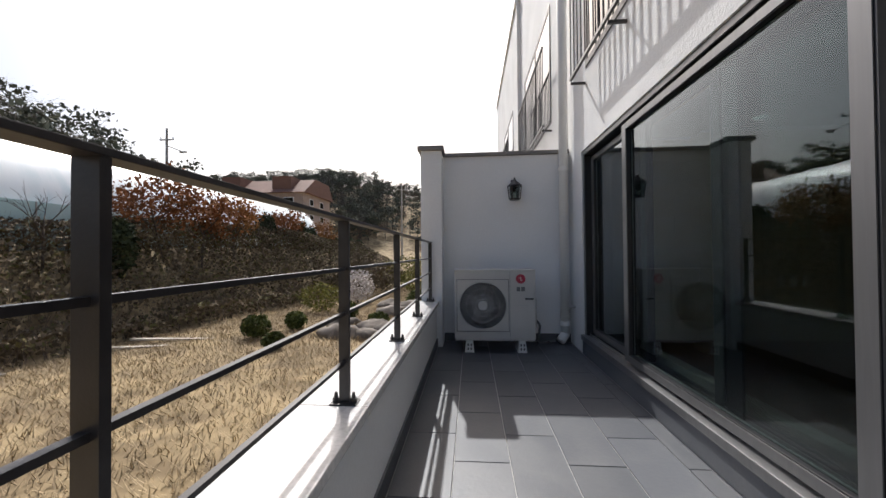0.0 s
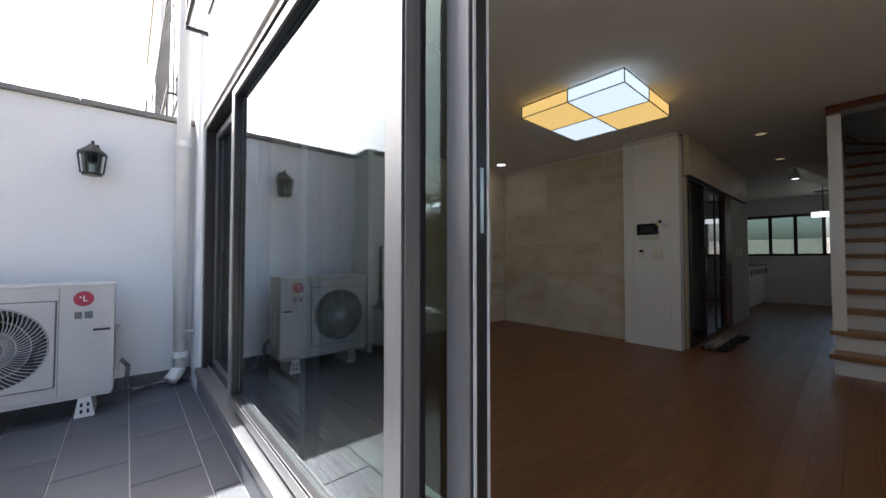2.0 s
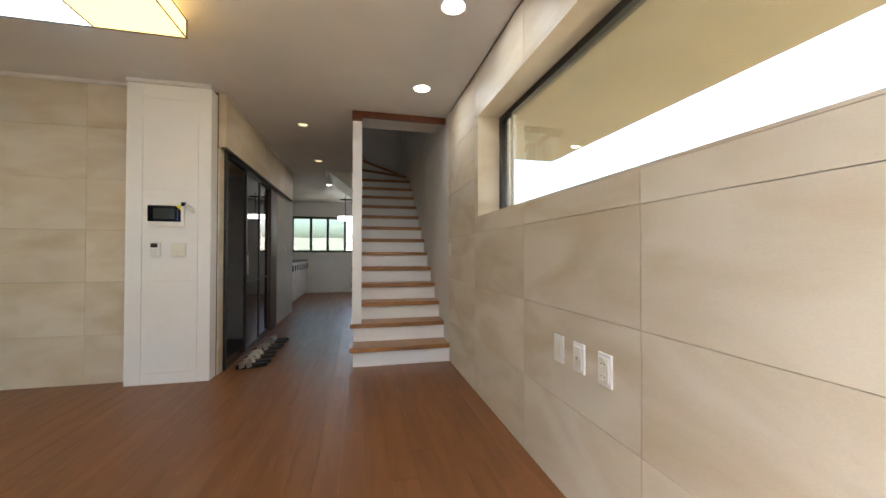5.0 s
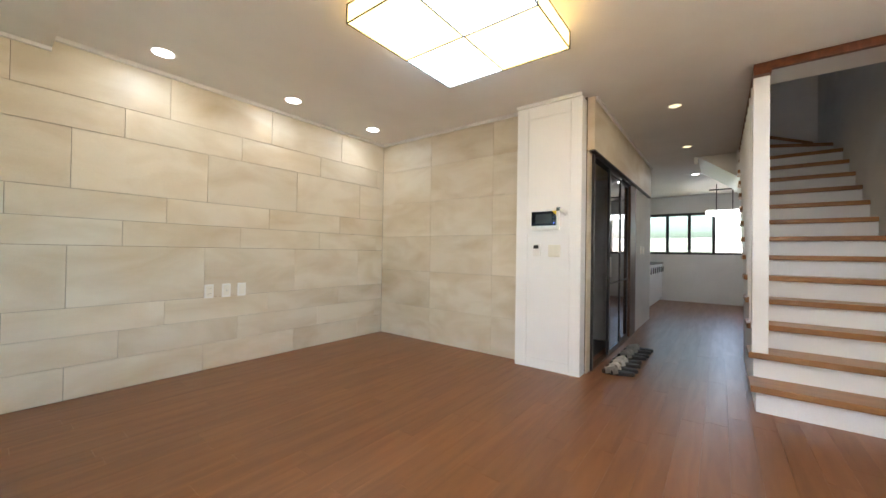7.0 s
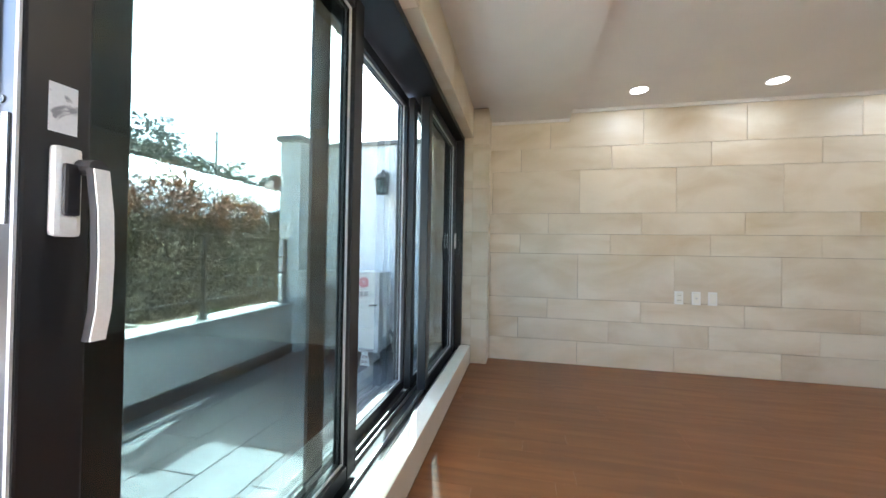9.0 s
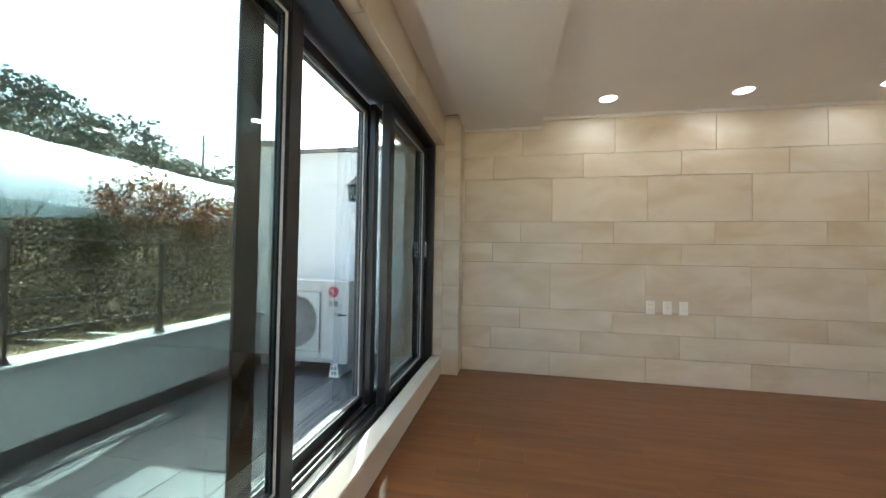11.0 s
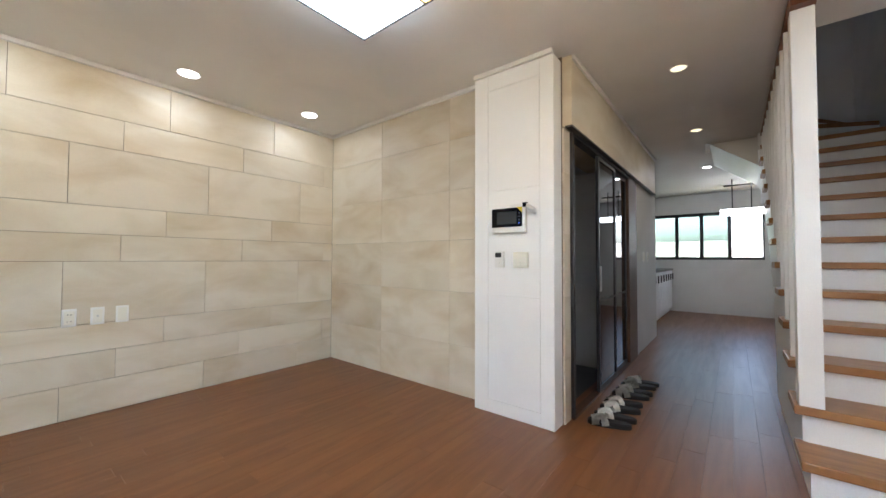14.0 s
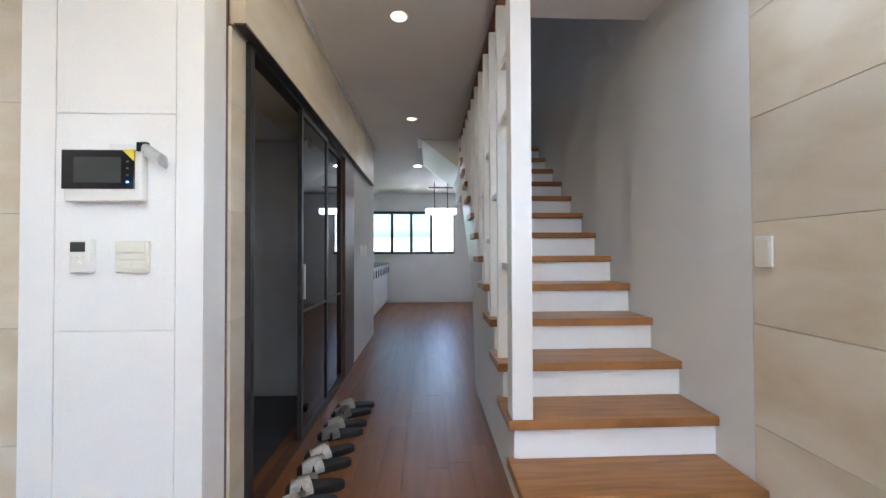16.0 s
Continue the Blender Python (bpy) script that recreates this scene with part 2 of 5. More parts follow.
# ---- mesh helpers ----
def bx(bm, x0, y0, z0, x1, y1, z1, bev=0.0):
    x0, x1, y0, y1, z0, z1 = min(x0, x1), max(x0, x1), min(y0, y1), max(y0, y1), min(z0, z1), max(z0, z1)
    r = bmesh.ops.create_cube(bm, size=1, matrix=Matrix.LocRotScale(((x0 + x1) / 2, (y0 + y1) / 2, (z0 + z1) / 2), None, (x1 - x0, y1 - y0, z1 - z0)))
    if bev:
        es = list({e for v in r["verts"] for e in v.link_edges})
        bmesh.ops.bevel(bm, geom=es, offset=bev, segments=2, affect="EDGES", profile=0.6)
    return bm


def cyl(bm, a, b, r0, r1=None, seg=16):
    a, b = Vector(a), Vector(b)
    r1 = r0 if r1 is None else r1
    q = (b - a).to_track_quat("Z", "Y").to_matrix().to_4x4()
    bmesh.ops.create_cone(bm, cap_ends=True, segments=seg, radius1=r0, radius2=r1, depth=(b - a).length, matrix=Matrix.Translation((a + b) / 2) @ q)
    return bm


def prism(bm, pts, axis, lo, hi):
    """A polygon in the plane across an axis, drawn out from lo to hi."""
    def v(p, w):
        return {"x": (w, p[0], p[1]), "y": (p[0], w, p[1]), "z": (p[0], p[1], w)}[axis]
    a = [bm.verts.new(v(p, lo)) for p in pts]
    b = [bm.verts.new(v(p, hi)) for p in pts]
    bm.faces.new(a)
    bm.faces.new(b[::-1])
    for i in range(len(pts)):
        j = (i + 1) % len(pts)
        bm.faces.new((a[i], b[i], b[j], a[j]))
    bmesh.ops.recalc_face_normals(bm, faces=bm.faces)
    return bm


def B():
    return bmesh.new()


def obj(name, bm, material, smooth=False):
    me = bpy.data.meshes.new(name)
    bm.to_mesh(me)
    bm.free()
    me.materials.append(material)
    if smooth:
        for p in me.polygons:
            p.use_smooth = True
    return new(name, me)


def part(name, bm, material, parent, label="", smooth=False):
    o = obj(name, bm, material, smooth)
    o.parent = parent
    if parent.parent is None:
        o.matrix_parent_inverse = parent.matrix_basis.inverted()
    if label:
        tagged(o, label)
    return o


def thing(name, label, category, group="", at=None):
    e = new(name)
    if at is not None:
        e.matrix_basis = at if isinstance(at, Matrix) else Matrix.Translation(at)
    return tagged(e, label, category, group)


def structure(name, bm, material, label, category="wall"):
    return tagged(obj(name, bm, material), label, category, kind="structure")


def piece(name, mesh, m, parent):
    o = new(name, mesh)
    o.parent = parent
    o.matrix_basis = m
    return o

# ---- large structure: room ----
H, BF = 2.38, -0.11          # ceiling height, balcony floor
XO, XI = 1.75, 2.13          # window wall: outer and inner face
YL, YR = 4.444, -0.08        # long walls of the room
XB, XC = 5.917, 5.80         # back wall, face of the white column
structure("floor", bx(B(), XO + 0.25, -0.4, -0.25, 12.8, 4.7, -0.012), M_GROUT, "sub-floor under red-brown wooden planks", "floor")

b = B()                       # ceiling with the stair opening left out
for x0, y0, x1, y1 in ((3.0, YR, 6.05, YL + 0.2), (6.05, 0.82, 12.8, YL + 0.2), (10.2, YR, 12.8, 0.82), (XO + 0.3, YR, 3.0, YL + 0.2)):
    bx(b, x0, y0, H, x1, y1, H + 0.22)
bx(b, 6.05, YR, H + 0.03, 6.6, 0.82, H + 0.22)
structure("ceiling", b, M_CEIL, "plain white papered ceiling of the room and corridor", "ceiling")
structure("ceiling_drop", bx(B(), 2.285, YR, 2.30, 3.01, YL, H + 0.01), M_CEIL, "lowered white ceiling strip beside the glazed wall", "ceiling")

wall_north = structure("wall_north", bx(B(), XO + 0.2, YL + 0.012, -0.2, 6.3, YL + 0.22, 2.6), M_GROUT, "long wall clad in beige stone tiles")
wall_back = structure("wall_back", bx(B(), XB + 0.012, 2.2, -0.2, XB + 0.2, YL + 0.012, 2.6), M_GROUT, "short wall clad in beige stone tiles")
pillar = structure("pillar", bx(B(), XO + 0.25, 4.252, 0, 2.268, YL + 0.01, H), M_GROUT, "slim corner pillar clad in beige stone tiles", "pillar")

W0, W1, WZ0, WZ1 = 2.30, 5.06, 1.285, 2.04       # high window in the south wall
b = B()
for x0, x1, z0, z1 in ((XO, W0, -0.2, 2.8), (W1, 5.93, -0.2, 2.8), (W0, W1, -0.2, WZ0), (W0, W1, WZ1, 2.8)):
    bx(b, x0, -0.36, z0, x1, YR - 0.012, z1)
wall_south = structure("wall_south", b, M_GROUT, "long wall clad in large beige stone tiles with a high strip window")
structure("wall_stair", bx(B(), 5.93, -0.36, -0.2, 8.9, YR, 3.998), M_PLASTER, "white papered wall beside the stairs")
structure("wall_kitchen_south", bx(B(), 8.9, -0.36, -0.2, 12.8, YR, 2.998), M_PLASTER, "white papered kitchen wall beyond the stairs")
b = B()                       # upstairs wall round a small window opening
bx(b, 5.93, -0.36, 4.0, 7.9, YR, 5.4)
bx(b, 7.9, -0.36, 4.6, 8.5, YR, 5.4)
bx(b, 8.5, -0.36, 4.0, 8.9, YR, 5.4)
bx(b, 8.9, -0.36, 3.0, 10.2, YR, 5.4)
structure("wall_stair_upper", b, M_PLASTER, "white upper wall with a small window opening")
b = B()
bx(b, 10.0, YR, H + 0.22, 10.2, 2.1, 5.4)
bx(b, 6.6, 0.82, H + 0.22, 6.8, 2.1, 5.4)
bx(b, 6.6, 1.9, H + 0.22, 10.2, 2.1, 5.4)
bx(b, 6.4, -0.36, H + 0.22, 6.6, 2.1, 5.4)
structure("wall_upper", b, M_PLASTER, "white walls round the upper stair landing")
structure("ceiling_upper", bx(B(), 6.4, -0.36, 5.4, 10.2, 2.1, 5.6), M_CEIL, "white ceiling above the stair landing", "ceiling")
structure("floor_upper", bx(B(), 6.8, 0.83, H + 0.221, 10.0, 1.9, H + 0.26), M_WOOD, "wooden floor of the upper landing", "floor")

# glazed wall: outer stucco, lintel, threshold
OPY0, OPY1, OPZ0, OPZ1 = -0.02, 4.25, 0.10, 2.115
b = B()
bx(b, XO, -0.36, OPZ1, XO + 0.22, 4.78, 7.2)
bx(b, XO, OPY1, BF, XO + 0.22, 4.78, OPZ1)
bx(b, XO, -0.36, BF, XO + 0.22, OPY0, OPZ1)
structure("wall_west", b, M_STUCCO, "outer house wall in white rough stucco")
b = B()
bx(b, XO + 0.22, YR, OPZ1, XI - 0.012, YL, 2.6)
bx(b, XO + 0.22, OPY1, 0, XI - 0.012, YL, OPZ1)
wall_west_inner = structure("wall_west_inner", b, M_GROUT, "inner lining of the glazed wall in beige stone tiles")
structure("threshold_step", bx(B(), XO - 0.012, OPY0, BF, XO + 0.1, OPY1, 0.045), M_SLATE, "dark slate riser below the sliding windows", "sill")
structure("outer_sill", bx(B(), XO - 0.03, OPY0, 0.045, XO + 0.13, OPY1, 0.10, 0.006), M_FRAME_OUT, "grey metal outer window sill", "sill")
structure("inner_sill", bx(B(), 2.035, OPY0, 0.0, XI, OPY1 - 0.01, 0.165, 0.006), M_SILL, "pale stone inner window sill", "sill")
structure("sill_core", bx(B(), XO + 0.1, OPY0, BF, 2.035, OPY1, 0.10), M_FRAME_IN, "black track base of the sliding windows", "sill")

# ---- large structure: corridor and kitchen ----
b = B()
bx(b, XB + 0.013, 1.925, 0, 6.04, 2.2, H)
structure("wall_nib", b, M_GROUT, "short wall return beside the entrance screen")
b = B()
bx(b, 8.06, 1.91, 0, 9.40, 2.2, H)
bx(b, 9.2, 2.2, 0, 9.40, 2.75, H)
structure("wall_corridor", b, M_PLASTER, "white papered corridor wall")
structure("lintel_box", bx(B(), 5.94, 1.865, 1.92, 9.12, 2.2, H, 0.003), M_TILE, "beige stone-look boxing above the entrance screen", "trim")
structure("lintel_edge", bx(B(), 5.935, 1.860, 1.912, 9.125, 1.905, 1.921), M_BLACK, "dark metal edge under the boxing", "trim")
b = B()
KY0, KY1, KZ0, KZ1, KX = 0.62, 2.62, 1.06, 1.99, 12.5
for y0, y1, z0, z1 in ((YR, KY0, 0, H), (KY1, 3.2, 0, H), (KY0, KY1, 0, KZ0), (KY0, KY1, KZ1, H)):
    bx(b, KX, y0, z0, KX + 0.25, y1, z1)
structure("wall_kitchen_end", b, M_PLASTER, "white tiled kitchen end wall below the window")
structure("wall_kitchen_side", bx(B(), 9.2, 2.70, 0, KX, 2.9, H), M_PLASTER, "white kitchen side wall behind the cabinets")
b = B()
bx(b, 6.04, 3.1, -0.15, 8.06, 3.3, H)
bx(b, 7.95, 2.2, -0.15, 8.06, 3.1, H)
bx(b, 6.04, 1.95, 1.93, 8.06, 3.1, H)
structure("wall_vestibule", b, M_PLASTER, "white walls of the dim entrance vestibule")
structure("floor_vestibule", bx(B(), 6.0, 1.93, -0.2, 8.06, 3.1, -0.008), M_DARKFLOOR, "dark tiled vestibule floor", "floor")

# crown strips
for i, (x0, y0, x1, y1) in enumerate(((3.01, YL - 0.025, XB, YL), (XB - 0.025, 2.516, XB, YL - 0.025), (XC - 0.02, 1.93, XC + 0.004, 2.516), (5.95, 1.845, 9.12, 1.865))):
    structure("trim_%d" % (i + 1), bx(B(), x0, y0, H - 0.03, x1, y1, H, 0.004), M_CEIL, "thin white crown strip", "trim")
structure("trim_5", bx(B(), 2.285, YL - 0.02, 2.275, 3.01, YL, 2.30, 0.003), M_CEIL, "thin white crown strip", "trim")

# ---- large structure: balcony and outer walls ----
structure("balcony_slab", bx(B(), -0.12, -1.2, BF - 0.25, XO + 0.1, 4.8, BF - 0.008), M_SLATEGROUT, "balcony slab under dark slate tiles", "floor")
parapet = structure("parapet", bx(B(), -0.11, -1.2, BF - 1.1, 0.105, 4.47, 0.40), M_RENDER, "low white rendered balcony parapet", "parapet")
coping = structure("parapet_coping", bx(B(), -0.14, -1.2, 0.40, 0.135, 0.47, 0.44, 0.005), M_COPING, "speckled grey granite coping slabs on the parapet", "coping")
for y0, y1 in ((0.473, 1.47), (1.473, 2.48), (2.483, 3.40), (3.403, 4.46)):
    part("coping_slab", bx(B(), -0.14, y0, 0.40, 0.135, y1, 0.44, 0.005), M_COPING, coping)
structure("wall_balcony_end", bx(B(), 0.0, 4.78, BF - 1.0, XO, 4.96, 2.24), M_RENDER, "white rendered end wall of the balcony")
structure("wall_balcony_pillar", bx(B(), -0.075, 4.46, BF - 1.0, 0.175, 4.96, 2.24, 0.004), M_RENDER, "white rendered end pier of the balcony")
b = B()
bx(b, -0.11, 4.425, 2.24, 0.205, 5.0, 2.295, 0.006)
bx(b, 0.205, 4.745, 2.24, 0.98, 5.0, 2.285, 0.006)
bx(b, 0.983, 4.745, 2.245, XO, 5.0, 2.29, 0.006)
structure("wall_coping", b, M_CAP, "taupe metal coping on the balcony end wall", "coping")
structure("wall_balcony_south", bx(B(), -0.11, -1.4, BF - 1.0, XO, -1.2, 0.40), M_RENDER, "low white wall closing the balcony")
for i, (x0, y0, x1, y1) in enumerate(((0.105, -1.2, 0.117, 4.78), (0.175, 4.768, XO, 4.78))):
    structure("baseboard_%d" % (i + 1), bx(B(), x0, y0, BF, x1, y1, BF + 0.10), M_SLATE, "dark slate skirting round the balcony", "baseboard")
structure("outer_soffit", bx(B(), 0.2, -2.1, 2.42, 7.5, -0.362, 2.62), M_FOAM, "beige soffit of the storey that overhangs outside", "soffit")


# ---- windows ----
def leaf(y0, y1, x0, x1, z0, z1, name, label, stile=0.075, rail=0.058, group="sliding window leaves"):
    """A sliding leaf: two stiles, two rails, a pane, a grey cladding on the outdoor side and seals."""
    t = thing(name, label, "window", group, at=((x0 + x1) / 2, (y0 + y1) / 2, z0))
    xm = (x0 + x1) / 2
    part("stile", bx(B(), x0, y0, z0, x1, y0 + stile, z1, 0.004), M_FRAME_IN, t)
    part("stile", bx(B(), x0, y1 - stile, z0, x1, y1, z1, 0.004), M_FRAME_IN, t)
    part("rail", bx(B(), x0 + 0.002, y0 + stile, z0, x1 - 0.002, y1 - stile, z0 + rail, 0.004), M_FRAME_IN, t)
    part("rail", bx(B(), x0 + 0.002, y0 + stile, z1 - rail, x1 - 0.002, y1 - stile, z1, 0.004), M_FRAME_IN, t)
    p = part("pane", bx(B(), xm - 0.004, y0 + stile - 0.01, z0 + rail - 0.01, xm - 0.002, y1 - stile + 0.01, z1 - rail + 0.01), M_GLASS, t, "clear tinted pane")
    b = B()
    bx(b, x0 - 0.006, y0 + 0.003, z0 + 0.003, x0 - 0.001, y0 + stile - 0.004, z1 - 0.003)
    bx(b, x0 - 0.006, y1 - stile + 0.004, z0 + 0.003, x0 - 0.001, y1 - 0.003, z1 - 0.003)
    bx(b, x0 - 0.006, y0 + stile, z0 + 0.003, x0 - 0.001, y1 - stile, z0 + rail - 0.006)
    bx(b, x0 - 0.006, y0 + stile, z1 - rail + 0.006, x0 - 0.001, y1 - stile, z1 - 0.003)
    part("cladding", b, M_FRAME_OUT, t, "grey metal outer cladding")
    b = B()
    for yy in (y0 + stile, y1 - stile - 0.006):
        bx(b, xm + 0.004, yy, z0 + rail, xm + 0.012, yy + 0.006, z1 - rail)
    for zz in (z0 + rail, z1 - rail - 0.006):
        bx(b, xm + 0.004, y0 + stile, zz, xm + 0.012, y1 - stile, zz + 0.006)
    part("glazing_bead", b, M_SEAL, t, "pale glazing bead")
    return t


FZ0, FZ1 = 0.10, OPZ1
b = B()
bx(b, XO + 0.02, OPY0, FZ1 - 0.05, 2.045, OPY1, FZ1)
bx(b, XO + 0.02, OPY1 - 0.05, FZ0, 2.045, OPY1, FZ1 - 0.05)
bx(b, XO + 0.02, OPY0, FZ0, 2.045, OPY0 + 0.05, FZ1 - 0.05)
window_1 = structure("window_1", b, M_FRAME_IN, "black outer frame of the sliding glazed wall", "window")
b = B()
bx(b, XO + 0.013, OPY0, FZ1 - 0.045, XO + 0.019, OPY1, FZ1 - 0.002)
bx(b, XO + 0.013, OPY1 - 0.045, FZ0, XO + 0.019, OPY1 - 0.002, FZ1 - 0.045)
part("frame_cladding", b, M_FRAME_OUT, window_1, "grey metal outer cladding")
b = B()
for xx in (1.802, 1.859, 1.892, 1.955, 2.0):
    bx(b, xx, OPY0 + 0.05, FZ0, xx + 0.006, OPY1 - 0.05, FZ0 + 0.022)
part("track", b, M_CHROME, window_1, "metal sliding tracks")
LZ0, LZ1 = 0.123, 2.045
middle = leaf(1.36, 3.225, 1.772, 1.838, LZ0, LZ1, "sliding_window", "large glazed panel in a grey and black profile", 0.078)
part("edge_cladding", bx(B(), 1.7725, 1.354, LZ0 + 0.003, 1.814, 1.3595, LZ1 - 0.003), M_FRAME_OUT, middle, "grey metal edge profile")
# dark upright strip added just behind the pane
part("interlock_stile", bx(B(), 1.8385, 2.035, LZ0, 1.852, 2.145, LZ1, 0.002), M_DARKSTRIP, middle, "glossy dark grey upright strip behind the pane")
far = leaf(3.165, 4.185, 1.930, 1.984, LZ0, LZ1, "sliding_window", "closed glazed leaf in a black profile with lever handle", 0.085)
far2 = leaf(3.165, 4.20, 1.842, 1.882, LZ0, LZ1, "sliding_window", "narrow outer glazed leaf in a grey profile", 0.07)
door = leaf(1.235, 2.28, 1.868, 1.926, LZ0, LZ1, "sliding_door", "opened sliding glass door in a black profile", 0.080)


def lever(parent, y, z, x):
    h = part("handle", bx(B(), x, y - 0.016, z - 0.07, x + 0.012, y + 0.016, z + 0.07, 0.004), M_WHITEPLASTIC, parent, "white backplate with black lever")
    b = B()
    cyl(b, (x + 0.012, y, z + 0.02), (x + 0.045, y, z + 0.02), 0.009)
    pts = [(x + 0.045, y, z + 0.028), (x + 0.052, y, z - 0.02), (x + 0.050, y, z - 0.09), (x + 0.042, y, z - 0.15)]
    for p, q in zip(pts, pts[1:]):
        cyl(b, p, q, 0.009, seg=10)
    part("lever", b, M_BLACK, h, "black lever")


lever(far, 4.142, 1.13, 1.984)
lever(far2, 4.165, 1.13, 1.882)
# door handle: lock plate and a long bowed pull
hp = part("lock_plate", bx(B(), 1.926, 1.262, 1.035, 1.942, 1.296, 1.165, 0.007), M_WHITEPLASTIC, door, "white lock plate with black thumb turn")
part("thumb_turn", bx(B(), 1.942, 1.269, 1.065, 1.950, 1.289, 1.14, 0.004), M_BLACK, hp)
b = B()
ys = [(1.928, 1.142), (1.970, 1.134), (1.980, 1.07), (1.983, 1.0), (1.980, 0.93), (1.970, 0.885)]
for (xa, za), (xb, zb) in zip(ys, ys[1:]):
    prism(b, [(xa - 0.006, za), (xa + 0.006, za), (xb + 0.006, zb), (xb - 0.006, zb)], "y", 1.284, 1.306)
cyl(b, (1.926, 1.295, 1.139), (1.972, 1.295, 1.137), 0.012, seg=12)
ph = part("pull_handle", b, M_BLACK, door, "long bowed black pull handle with a pale face")
b = B()
for (xa, za), (xb, zb) in zip(ys[1:], ys[2:]):
    prism(b, [(xa + 0.0064, za), (xa + 0.009, za), (xb + 0.009, zb), (xb + 0.0064, zb)], "y", 1.285, 1.305)
part("handle_face", b, M_WHITEPLASTIC, ph, "pale grey face")
part("notice_sticker", bx(B(), 1.9262, 1.262, 1.185, 1.9272, 1.296, 1.255), M_PAPER, door, "small printed notice sticker")
for xa, xb in ((1.872, 1.880), (1.9175, 1.9235)):
    part("edge_seal", bx(B(), xa, 1.231, LZ0, xb, 1.2345, LZ1), M_SEAL, door, "pale brush seal along the edge")
part("strike_slot", bx(B(), 1.894, 1.232, 1.05, 1.905, 1.2345, 1.2), M_CHROME, door, "metal latch slot in the edge")
part("keeper", cyl(B(), (1.889, 1.2335, 1.22), (1.889, 1.2345, 1.22), 0.006, seg=10), M_BLACK, door)

# high strip window in the south wall
b = B()
bx(b, W0 + 0.0005, -0.30, WZ0 + 0.001, W0 + 0.05, -0.249, WZ1 - 0.001)
bx(b, W1 - 0.05, -0.30, WZ0 + 0.001, W1 - 0.0005, -0.249, WZ1 - 0.001)
bx(b, W0 + 0.05, -0.30, WZ0 + 0.001, W1 - 0.05, -0.249, WZ0 + 0.02)
bx(b, W0 + 0.05, -0.30, WZ1 - 0.05, W1 - 0.05, -0.249, WZ1 - 0.001)
window_2 = structure("window_2", b, M_FRAME_IN, "black framed high strip window", "window")
p = part("pane", bx(B(), W0 + 0.05, -0.268, WZ0 + 0.03, W1 - 0.05, -0.264, WZ1 - 0.05), M_GLASSC, window_2, "clear pane")
p.visible_shadow = False
p = part("pane", bx(B(), W0 + 0.05, -0.292, WZ0 + 0.03, W1 - 0.05, -0.288, WZ1 - 0.05), M_GLASSC, window_2, "clear outer pane")
p.visible_shadow = False
b = B()
for xx in (W1 - 0.13, W1 - 0.20):
    bx(b, xx, -0.284, WZ0 + 0.03, xx + 0.03, -0.272, WZ1 - 0.05)
part("sash_stile", b, M_CEIL, window_2, "pale sash stile")
b = B()
bx(b, W0, -0.248, WZ0 + 0.0005, W1, YR, WZ0 + 0.010)
bx(b, W0, -0.248, WZ1 - 0.010, W1, YR, WZ1 - 0.0005)
bx(b, W1 - 0.010, -0.248, WZ0 + 0.0105, W1 - 0.0005, YR, WZ1 - 0.0105)
bx(b, W0 + 0.0005, -0.248, WZ0 + 0.0105, W0 + 0.010, YR, WZ1 - 0.0105)
part("window_reveal", b, M_TILE, window_2, "beige stone reveal")

# kitchen window
b = B()
bx(b, KX - 0.01, KY0, KZ0, KX + 0.08, KY0 + 0.02, KZ1)
bx(b, KX - 0.01, KY1 - 0.05, KZ0, KX + 0.08, KY1, KZ1)
bx(b, KX - 0.01, KY0 + 0.02, KZ0, KX + 0.08, KY1 - 0.05, KZ0 + 0.05)
bx(b, KX - 0.01, KY0 + 0.02, KZ1 - 0.06, KX + 0.08, KY1 - 0.05, KZ1)
window_3 = structure("window_3", b, M_FRAME_IN, "black framed kitchen window with one half open", "window")
b = B()
for yy in (1.09, 1.53, 1.95, 2.4):
    bx(b, KX + 0.01, yy, KZ0 + 0.05, KX + 0.06, yy + 0.06, KZ1 - 0.06)
part("mullion", b, M_FRAME_IN, window_3)
p = part("pane", bx(B(), KX + 0.03, 1.1, KZ0 + 0.05, KX + 0.034, KY1 - 0.05, KZ1 - 0.06), M_GLASSK, window_3)
p.visible_shadow = False
structure("neighbour_wall", bx(B(), 15.2, -1.0, 0.2, 15.5, 6.0, 1.55), M_CONCRETE, "pale wall outside the kitchen window")

# ---- stairs ----
RISE, GO, SX = 0.1735, 0.228, 5.87
stairs = thing("staircase", "white staircase with oiled oak treads, rising beside the wall", "stairs", at=(SX, 0.4, 0))
b = B()
for i in range(12):
    x0 = SX + 0.022 + GO * i
    bx(b, x0, YR + 0.002, RISE * i, x0 + 0.02, 0.80, RISE * (i + 1) - 0.042)
    r = part("riser", b, M_PANEL, stairs)
    b = B()
    part("tread", bx(b, SX + GO * i - 0.004, YR + 0.003, RISE * (i + 1) - 0.042, SX + GO * (i + 1) + 0.045, 0.845, RISE * (i + 1), 0.006), M_TREAD, stairs)
    b = B()
b.free()
XE = SX + GO * 12
prof = [(SX + 0.025, 0.0), (7.45, 0.0), (7.60, 0.80), (XE + 0.1, 1.78), (XE + 0.1, RISE * 12 - 0.045)]
for i in range(11, -1, -1):
    prof.append((SX + 0.025 + GO * i, RISE * (i + 1) - 0.045))
    if i:
        prof.append((SX + 0.025 + GO * i, RISE * i - 0.045))
part("stringer", prism(B(), prof, "y", 0.780, 0.815), M_PANEL, stairs, "white closed side panel")
